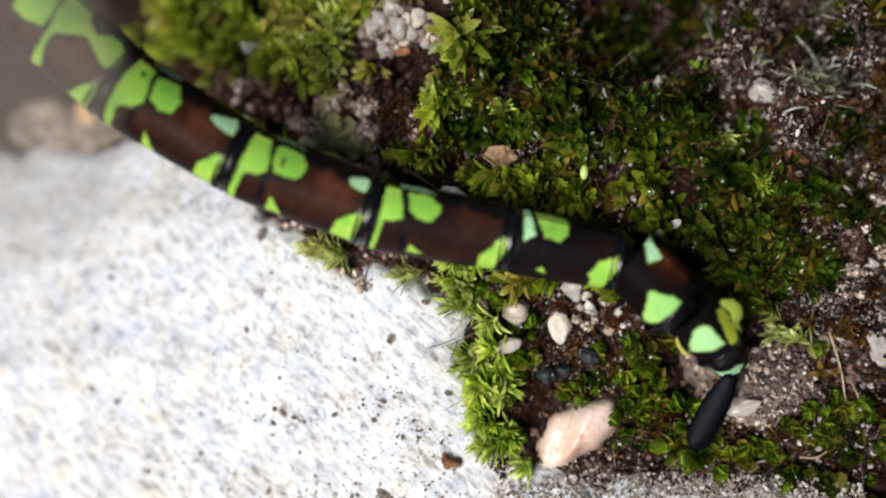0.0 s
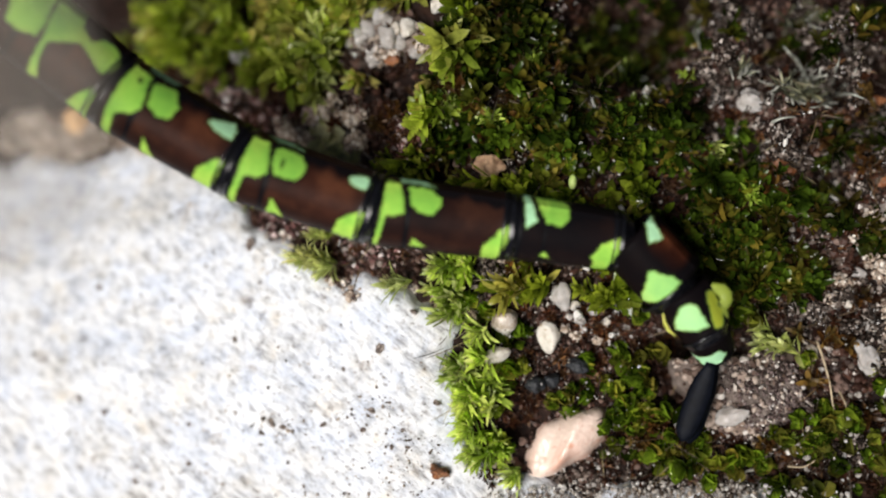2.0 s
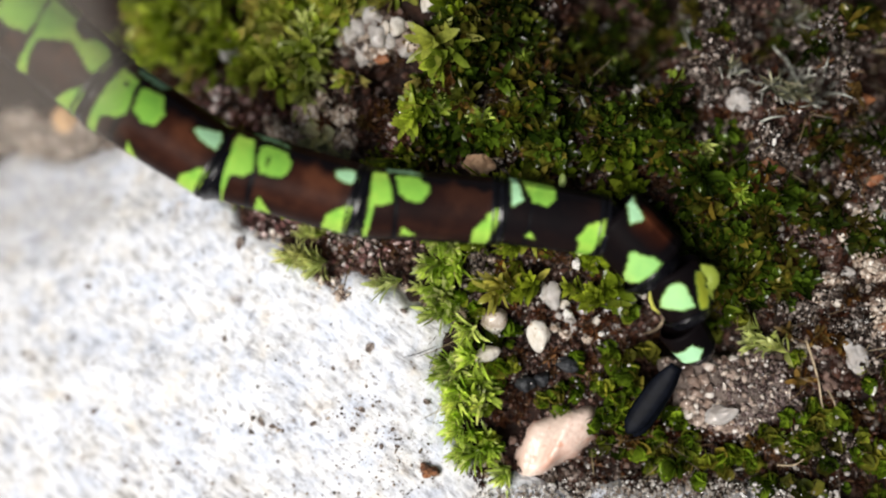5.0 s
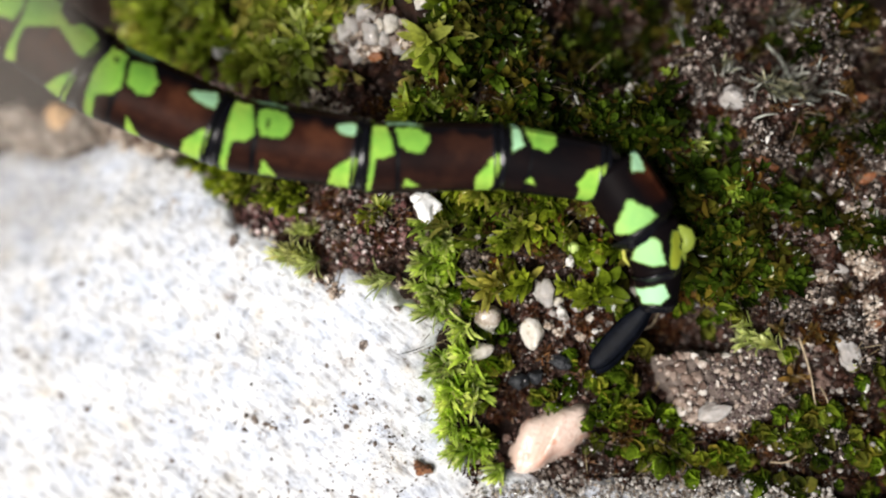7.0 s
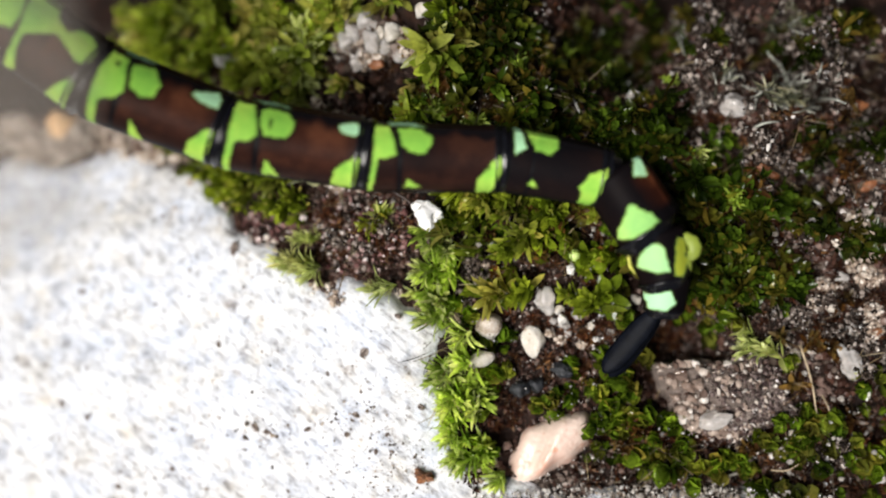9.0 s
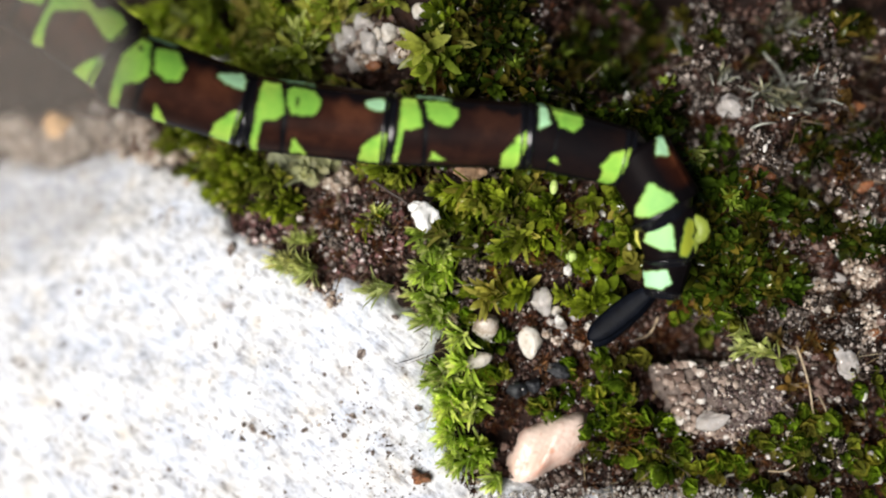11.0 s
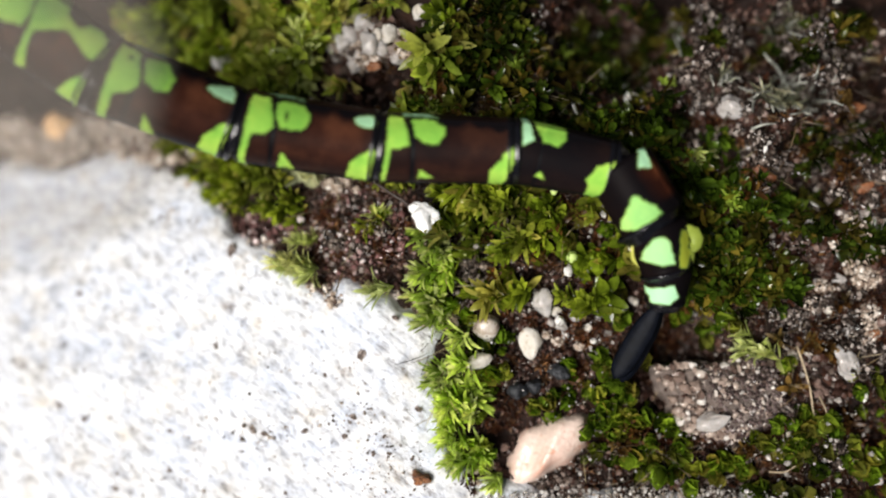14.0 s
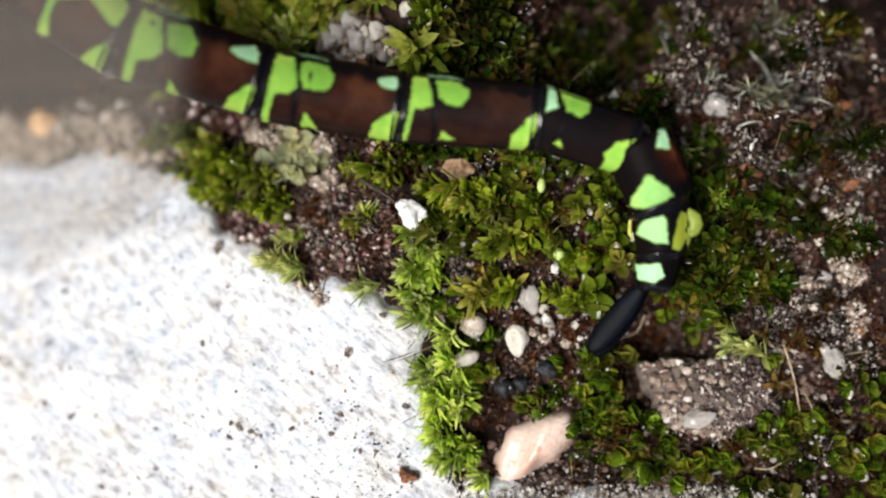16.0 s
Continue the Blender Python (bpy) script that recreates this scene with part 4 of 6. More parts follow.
# ---- fibres ----
def strand(name, points, radius, mat, label, category="fibre"):
    """A thin bent fibre; points are plan a, b and height over the soil, all in plan units."""
    pts = [plan(a, b, soil_height(a, b) + h * U) for a, b, h in points]
    fine = []
    for i in range(len(pts) - 1):
        p0, p1, p2, p3 = pts[max(i - 1, 0)], pts[i], pts[i + 1], pts[min(i + 2, len(pts) - 1)]
        for t in np.linspace(0, 1, 7)[:-1]:
            fine.append(0.5 * ((2 * p1) + (p2 - p0) * t + (2 * p0 - 5 * p1 + 4 * p2 - p3) * t * t + (3 * p1 - p0 - 3 * p2 + p3) * t ** 3))
    fine.append(pts[-1])
    verts, n = [], 6
    for i, p in enumerate(fine):
        d = (fine[min(i + 1, len(fine) - 1)] - fine[max(i - 1, 0)]).normalized()
        e1 = d.cross(Vector((0.1, 0.2, 1))).normalized()
        e2 = d.cross(e1)
        r = radius * U * (1 - 0.6 * i / len(fine))
        verts += [p + e1 * (r * math.cos(2 * math.pi * k / n)) + e2 * (r * math.sin(2 * math.pi * k / n)) for k in range(n)]
    faces = [(i * n + k, i * n + (k + 1) % n, (i + 1) * n + (k + 1) % n, (i + 1) * n + k) for i in range(len(fine) - 1) for k in range(n)]
    thing(name, mesh_of(name, verts, faces), mat, label, category)


STRAW = plain("dry_straw", (0.42, 0.33, 0.22), 0.5)
HAIR = plain("dark_rootlet", (0.06, 0.045, 0.04), 0.4)
LICHEN = plain("grey_lichen_bark", (0.40, 0.40, 0.35), 0.5, 3000, 4e-5, 0.4)
TUSK = plain("pale_fibre", (0.55, 0.52, 0.46), 0.4)
strand("grass_fibre", ((1411, 612, 34), (1424, 650, 40), (1434, 690, 36), (1440, 728, 30), (1452, 742, 22)), 2.6, STRAW, "dry straw-coloured grass fibre standing over moss")
strand("grass_fibre", ((1450, 700, 30), (1460, 720, 32), (1464, 735, 26)), 2.2, STRAW, "dry straw-coloured grass fibre curled over moss")
strand("grass_fibre", ((1360, 832, 30), (1390, 832, 34), (1415, 815, 30)), 2.0, STRAW, "dry straw-coloured grass fibre lying across moss")
strand("grass_fibre", ((1405, 640, 22), (1402, 660, 24), (1398, 690, 20)), 1.8, STRAW, "dry straw-coloured grass fibre standing over moss")
strand("pale_fibre", ((1272, 858, 26), (1285, 842, 36), (1305, 838, 36), (1320, 844, 26)), 3.0, TUSK, "pale curved fibre arching over dark soil")
strand("rootlet", ((612, 278, 30), (650, 310, 50), (690, 338, 56), (718, 356, 56), (745, 382, 48)), 3.4, HAIR, "thin dark rootlet lying over soil and white pebble")
strand("rootlet", ((1050, 250, 30), (1090, 230, 40), (1130, 220, 34)), 1.6, HAIR, "thin dark rootlet lying over moss")
TIP = plain("pale_lichen_bark", (0.40, 0.41, 0.36), 0.6, 3000, 6e-5, 0.4)
for points, thick in ((((1432, 176, 24), (1438, 150, 52), (1446, 126, 60), (1450, 112, 58)), 3.4), (((1440, 178, 24), (1468, 176, 50), (1492, 184, 56)), 3.7), (((1425, 180, 24), (1400, 160, 48), (1384, 132, 54), (1372, 112, 56)), 3.7),
                      (((1436, 182, 24), (1418, 196, 46), (1398, 200, 50)), 3.1), (((1450, 168, 24), (1470, 150, 48), (1480, 130, 54)), 2.8), (((1376, 116, 50), (1362, 104, 56), (1352, 92, 54)), 3.1), (((1384, 134, 50), (1366, 136, 54)), 2.5),
                      (((1330, 226, 30), (1350, 218, 40), (1372, 216, 40)), 3.1), (((1196, 62, 30), (1202, 84, 44), (1206, 98, 44)), 3.7)):
    strand("lichen_branch", points, thick, TIP, "thick grey-white lichen branch standing over sandy soil", "lichen")
branch_rng = random.Random(77)
for ca, cb, ha, count in ((1372, 176, 1.2, 6), (1392, 150, -1.3, 7), (1408, 184, 0.3, 6), (1290, 128, 1.2, 6), (1350, 156, 2.6, 5), (1390, 45, -0.6, 4)):
    for k in range(count):
        th = ha + branch_rng.gauss(0, 0.7)
        r = branch_rng.uniform(12, 34)
        da, db = math.cos(th), math.sin(th)
        oa, ob_ = ca + branch_rng.gauss(0, 8), cb + branch_rng.gauss(0, 6)
        strand("lichen_branch", ((oa, ob_, 20), (oa + r * 0.5 * da + branch_rng.uniform(-5, 5), ob_ + r * 0.5 * db, 44), (oa + r * da, ob_ + r * db + branch_rng.uniform(-6, 6), 54)),
               branch_rng.uniform(1.6, 4.2), LICHEN, "thin grey-white lichen branch with a pale tip", "lichen")
strand("grass_fibre", ((1165, 560, 20), (1150, 590, 30), (1125, 600, 30)), 2.4, STRAW, "dry straw-coloured grass fibre lying across moss")

# ---- dragonfly ----
dragonfly = tagged(new("dragonfly"), "brown and black dragonfly abdomen with bright green spots, laying into moss", "dragonfly")
REST = {3: ((-7, 15), (215, 118)), 4: ((215, 118), (461, 180)), 5: ((461, 180), (715, 196)), 6: ((715, 196), (962, 197)), 7: ((962, 197), (1140, 252)),
        8: ((1140, 252), (1186, 357)), 9: ((1186, 357), (1192, 440)), 10: ((1192, 440), (1180, 500))}
HALF = {3: (77, 73), 4: (72, 67), 5: (67, 65), 6: (64, 60), 7: (60, 54), 8: (62, 63), 9: (55, 47), 10: (43, 36)}
HEIGHT = (4.6e-3, 4.2e-3, 3.9e-3, 3.7e-3, 3.5e-3, 3.2e-3, 2.7e-3, 2.2e-3, 1.7e-3, 0.9e-3)
GREEN = {
    3: ([(22, -24), (90, -24), (84, 40), (74, 63), (40, 62), (18, 48)],
        [(96, -24), (138, -16), (146, 30), (165, 50), (185, 41), (206, 48), (223, 68), (216, 88), (205, 101), (190, 96), (170, 76), (150, 56), (120, 62), (96, 68), (86, 96), (82, 132), (62, 128), (76, 95), (87, 62)],
        [(139, 162), (165, 141), (191, 127), (192, 140), (176, 181), (160, 178)]),
    4: ([(250, 68), (282, 80), (284, 140), (270, 152), (240, 158), (228, 200), (213, 195), (225, 150), (238, 100)],
        [(292, 88), (330, 92), (345, 122), (335, 145), (315, 147), (302, 138), (292, 130)], [(290, 216), (296, 186), (315, 217)],
        [(392, 232), (402, 212), (435, 188), (446, 192), (438, 225), (428, 244)]),
    5: ([(482, 123), (512, 128), (522, 160), (524, 182), (512, 192), (485, 196), (472, 252), (460, 250), (472, 200), (478, 150)],
        [(526, 137), (540, 133), (572, 137), (586, 152), (585, 170), (572, 182), (537, 182), (529, 165)], [(533, 249), (540, 222), (562, 249)],
        [(657, 256), (663, 230), (700, 203), (707, 208), (702, 235), (697, 259)]),
    6: ([(733, 138), (757, 142), (768, 170), (770, 192), (755, 199), (738, 200), (728, 256), (720, 256), (730, 200)],
        [(773, 147), (810, 146), (832, 160), (834, 172), (822, 190), (800, 190), (782, 178)], [(785, 250), (790, 237), (815, 249)],
        [(912, 256), (915, 235), (940, 203), (955, 195), (957, 215), (948, 240), (938, 259)]),
    7: ([(1003, 145), (1050, 163), (1060, 172), (1055, 190), (1040, 202), (1015, 192), (1006, 165)], [(992, 248), (1002, 243), (1010, 257)],
        [(1082, 265), (1105, 245), (1138, 240), (1133, 262), (1110, 295), (1098, 299), (1083, 290), (1087, 278)]),
    8: ([(1136, 363), (1140, 345), (1160, 315), (1165, 303), (1178, 310), (1180, 315), (1200, 325), (1212, 342), (1190, 355), (1160, 365)],),
    9: ([(1147, 408), (1153, 390), (1170, 372), (1190, 372), (1198, 385), (1200, 425), (1175, 422)],),
    10: (),
}
BLUISH = {4: ([(398, 128), (410, 122), (445, 120), (452, 135), (448, 150), (430, 147), (410, 138)], [(268, 55), (300, 58), (332, 76), (320, 82), (275, 68)]),
          5: ([(665, 150), (690, 143), (704, 150), (704, 165), (685, 168), (668, 160)], [(500, 113), (530, 110), (575, 128), (520, 122)]),
          6: ([(750, 130), (800, 133), (822, 143), (760, 140)],), 7: ([(985, 140), (995, 143), (998, 185), (976, 195), (982, 150)],),
          8: ([(1176, 212), (1181, 210), (1190, 217), (1200, 225), (1206, 260), (1182, 258), (1186, 232)],), 10: ([(1145, 465), (1190, 462), (1197, 485), (1180, 497), (1150, 492)],)}
YELLOW = {9: ([(1208, 425), (1220, 380), (1226, 370), (1236, 375), (1238, 395), (1232, 400), (1236, 415), (1220, 440), (1210, 435)],)}
INKED = {5: ([(543, 151), (548, 151), (547, 170), (543, 170)],), 6: ([(928, 212), (937, 210), (935, 218), (925, 218)],), 4: ([(263, 88), (270, 88), (270, 97), (263, 97)],)}


def segment_size(k):
    (a0, b0), (a1, b1) = REST[k]
    z = (HEIGHT[k - 3] + HEIGHT[k - 2]) / 2
    f = U * (EYE - z - 0.001) / EYE
    return math.hypot(a1 - a0, b1 - b0), f


def abdomen_segment(k):
    """One ring of the abdomen: a swollen tube with a ridge, a dark rear collar and green marks; x points to the tail, z up."""
    span, f = segment_size(k)
    (a0, b0), (a1, b1) = REST[k]
    da, db = (a1 - a0) / span, (b1 - b0) / span
    h0, h1 = HALF[k]
    nu = max(40, int(span / 1.7))
    us = np.linspace(-0.04, 1.03, nu)
    phis = np.concatenate([np.linspace(-1.62, 1.62, 110), np.linspace(1.8, 2 * math.pi - 1.8, 22)])
    ridge = 0.24 if k < 8 else -1
    r = h0 + (h1 - h0) * us
    r = r * (1 - 0.13 * np.exp(-((us + 0.04) / 0.035) ** 2) + 0.03 * np.exp(-((us - 0.95) / 0.03) ** 2) - 0.06 * np.exp(-((us - 1.03) / 0.02) ** 2))
    r = r * (1 + 0.012 * np.sin(us * math.pi) - 0.012 * np.exp(-((us - ridge) / 0.012) ** 2))
    gu, gp = np.meshgrid(us, phis, indexing="ij")
    gr = np.repeat(r[:, None], len(phis), 1)
    keel = 1 + 0.03 * np.exp(-((gp - 0.92) / 0.08) ** 2)
    x, y, z = gu * span, gr * keel * np.sin(gp), gr * 0.95 * keel * np.cos(gp)
    y = y + {8: 12, 9: 5}.get(k, 0)
    verts = np.stack([x, y, z], -1).reshape(-1, 3) * f
    w, n = len(phis), nu
    faces = [(i * w + j, (i + 1) * w + j, (i + 1) * w + (j + 1) % w, i * w + (j + 1) % w) for i in range(n - 1) for j in range(w)]
    me = mesh_of("segment", verts, faces)
    pa, pb = a0 + x * da + y * db, b0 + x * db - y * da
    front = np.cos(gp) > -0.05
    wob = 1.2 * np.sin(pa * 0.31 + 2 * np.sin(pb * 0.17)) + 0.9 * np.sin(pb * 0.47 + pa * 0.13)

    def mask(polys, soft=1.6, grow=0.0):
        out = np.zeros(pa.shape)
        for q in polys:
            out = np.maximum(out, np.clip(0.5 + (outline_distance(pa, pb, q) + wob * 0.6 + grow) / soft / 2, 0, 1))
        return out * front

    blue, yellow = mask(BLUISH.get(k, ())), mask(YELLOW.get(k, ()))
    green = np.maximum(np.maximum(mask(GREEN[k]), blue), yellow)
    green = green * (1 - mask(INKED.get(k, ()), 2.5))
    values(me, "green", green.ravel())
    values(me, "blue", np.maximum(blue, {8: 0.25, 9: 0.6}.get(k, 0.0) * green * (1 - yellow)).ravel())
    values(me, "yellow", yellow.ravel())
    v = np.sin(gp)
    px = gu * span
    dark = np.exp(-((px - span * ridge - 3 * np.sqrt(np.clip(1 - v * v, 0, 1))) / 7.0) ** 4) if k < 8 else np.zeros(gu.shape)
    dark = np.maximum(dark, np.clip((px - span + 21) / 4, 0, 1))
    dark = np.maximum(dark, np.clip((12 - px) / 4, 0, 1))
    dark = np.maximum(dark, np.exp(-((gp - 0.92) / 0.06) ** 2))
    dark = np.maximum(dark, 0.97 * np.clip((v - 0.34 - 0.08 * np.sin(px * 0.05) - 0.05 * np.sin(px * 0.17 + k)) / 0.32, 0, 1) * np.clip((0.86 - v) / 0.1, 0, 1) * np.clip((gu - 0.3) / 0.1, 0, 1))
    dark = np.maximum(dark, np.clip((-v - 0.9) / 0.05, 0, 1))
    dark = np.maximum(dark, 0.75 * np.clip((-v - 0.35) / 0.4, 0, 1))
    dark = np.maximum(dark, 0.7 * np.exp(-((gu - 0.93) / 0.09) ** 2) + 0.5 * np.exp(-((px - span * ridge) / 16) ** 2))
    dark = np.maximum(dark, {5: 0.12, 6: 0.66, 7: 0.92}.get(k, 0.0))
    dark = np.maximum(dark, 0.75 * mask(GREEN[k] + BLUISH.get(k, ()), 4.0, 5.0))
    if k >= 8:
        dark = np.full(gu.shape, 0.97)
    if k == 8:
        dark -= 0.6 * np.clip((v - 0.2) / 0.5, 0, 1) * np.clip((0.97 - v) / 0.1, 0, 1) * np.clip((gu - 0.12) / 0.15, 0, 1) * np.clip((0.86 - gu) / 0.12, 0, 1)
    values(me, "dark", (dark * (1 - green)).ravel())
    skin = BLACK_SKIN if k >= 8 else BROWN_SKIN
    ob = part("abdomen_segment", me, skin, dragonfly, "glossy black abdomen segment with green spots" if k >= 8 else "glossy brown abdomen segment with green spots")
    collar(ob, span * f, h1 * f, k < 8)
    return ob


def collar(parent, x, r, broad):
    """The dark ring of membrane that joins a segment to the next."""
    ring, n = [], 48
    prof = ((-0.02, 0.98), (0.015, 1.025), (0.06, 1.03), (0.09, 1.0), (0.16, 0.93), (0.26, 0.86), (0.4, 0.78))
    if broad:
        prof = ((-0.30, 0.99), (-0.26, 1.035), (-0.20, 1.04), (-0.15, 1.01), (-0.02, 1.01), (0.02, 1.04), (0.06, 1.035), (0.10, 0.99), (0.18, 0.93), (0.28, 0.86), (0.42, 0.78))
    for px, pr in prof:
        for j in range(n):
            t = 2 * math.pi * j / n
            ring.append((x + px * r, r * pr * math.sin(t), r * 0.95 * pr * math.cos(t)))
    faces = [(i * n + j, (i + 1) * n + j, (i + 1) * n + (j + 1) % n, i * n + (j + 1) % n) for i in range(len(prof) - 1) for j in range(n)]
    part("joint_ring", mesh_of("joint_ring", ring, faces), MEMBRANE, parent, "black joint membrane")


SEGMENTS = {k: abdomen_segment(k) for k in REST}


def side_lobe():
    """The curled yellow-green lobe on the flank of the ninth segment."""
    line = ((16, 34), (20, 52), (30, 62), (42, 64), (52, 58), (56, 50), (48, 44), (62, 40), (76, 36), (84, 30))
    pts, verts, n = [Vector((x, y, 26 - 0.10 * abs(y - 40))) * (U * 0.955) for x, y in line], [], 8
    for i, p in enumerate(pts):
        d = (pts[min(i + 1, len(pts) - 1)] - pts[max(i - 1, 0)]).normalized()
        side = d.cross(Vector((0, 0, 1))).normalized()
        w = U * (4, 9, 12, 12, 11, 10, 11, 13, 11, 5)[i]
        verts += [p + side * (w * math.cos(2 * math.pi * k / n)) + Vector((0, 0, w * 0.3 * math.sin(2 * math.pi * k / n))) for k in range(n)]
    faces = [(i * n + k, i * n + (k + 1) % n, (i + 1) * n + (k + 1) % n, (i + 1) * n + k) for i in range(len(pts) - 1) for k in range(n)]
    faces += [tuple(range(n))[::-1], tuple(range(len(verts) - n, len(verts)))]
    part("side_lobe", mesh_of("side_lobe", verts, faces), LOBE, SEGMENTS[9], "curled yellow-green lobe")


side_lobe()


def ventral_flap():
    """A thin yellow flap that stands off the near flank of the ninth segment."""
    pts = [Vector((x, y, z)) * (U * 0.955) for x, y, z in ((10, -44, 20), (26, -50, 14), (44, -52, 10), (60, -47, 10))]
    verts, n = [], 6
    for p, w in zip(pts, (1.2, 3.2, 3.6, 1.0)):
        verts += [p + Vector((0, math.cos(2 * math.pi * k / n), 0.7 * math.sin(2 * math.pi * k / n))) * (w * U) for k in range(n)]
    faces = [(i * n + k, i * n + (k + 1) % n, (i + 1) * n + (k + 1) % n, (i + 1) * n + k) for i in range(3) for k in range(n)]
    faces += [tuple(range(n))[::-1], tuple(range(3 * n, 4 * n))]
    part("ventral_flap", mesh_of("ventral_flap", verts, faces), FLAP, SEGMENTS[9], "thin pale yellow flap")


ventral_flap()


def cercus(side):
    """A long leaf-shaped black tail appendage with a raised midrib."""
    length, width = 150 * U * 0.975, 43 * U * 0.975
    prof = ((0.0, 0.42), (0.07, 0.52), (0.18, 0.78), (0.35, 0.98), (0.58, 1.0), (0.78, 0.94), (0.90, 0.74), (0.96, 0.48), (1.0, 0.12))
    verts, n = [], 10
    for u, w in prof:
        for j in range(n):
            t = 2 * math.pi * j / n
            cy, cz = math.cos(t), math.sin(t)
            rib = 0.18 * math.exp(-(cy / 0.25) ** 2) * (cz > 0)
            verts.append((u * length, width / 2 * w * cy, width * 0.11 * (w + 0.25) * (cz * (1 + rib * 1.5)) - 0.0001 * math.sin(u * 3)))
    faces = [(i * n + j, (i + 1) * n + j, (i + 1) * n + (j + 1) % n, i * n + (j + 1) % n) for i in range(len(prof) - 1) for j in range(n)]
    faces += [tuple(range(n)), tuple(range(len(verts) - 1, len(verts) - n - 1, -1))]
    return part("cercus", mesh_of("cercus", verts, faces), JET, dragonfly, "black leaf-shaped tail appendage")


CERCI = [cercus(1), cercus(-1)]


def build_wing():
    """A clear wing held between the lens and the abdomen, with dark veins."""
    n, length, width = 40, 0.034, 0.0115
    rim = []
    for i in range(n + 1):
        u = i / n
        w = width * (0.35 + 0.65 * math.sin(min(u * 1.25, 1) * math.pi / 2)) * max(0.0, 1 - max(0.0, (u - 0.8) / 0.2) ** 3) ** 0.4
        rim.append((-length * (1 - u), w))
    verts, faces = [], []
    for i, (x, w) in enumerate(rim):
        for j in range(9):
            v = j / 8
            verts.append((x, 0.5 * w - v * w, 0.00012 * (j % 2) + 0.0004 * math.sin(v * 3)))
    for i in range(n):
        for j in range(8):
            faces.append((i * 9 + j, (i + 1) * 9 + j, (i + 1) * 9 + j + 1, i * 9 + j + 1))
    wing = part("wing", mesh_of("wing", verts, faces), WING, dragonfly, "clear greyish veined wing")
    for j in range(0, 9):
        q = 0.00007 if j in (0, 1, 8) else 0.00004
        vv, ff = [], []
        for i in range(n + 1):
            p = Vector(verts[i * 9 + j])
            vv += [p + Vector((0, q, q)), p + Vector((0, -q, q)), p + Vector((0, 0, -q))]
        for i in range(n):
            o = i * 3
            ff += [(o, o + 1, o + 4, o + 3), (o + 1, o + 2, o + 5, o + 4), (o + 2, o, o + 3, o + 5)]
        part("vein", mesh_of("vein", vv, ff), VEIN, wing, "dark wing vein")
    return wing


wing = build_wing()


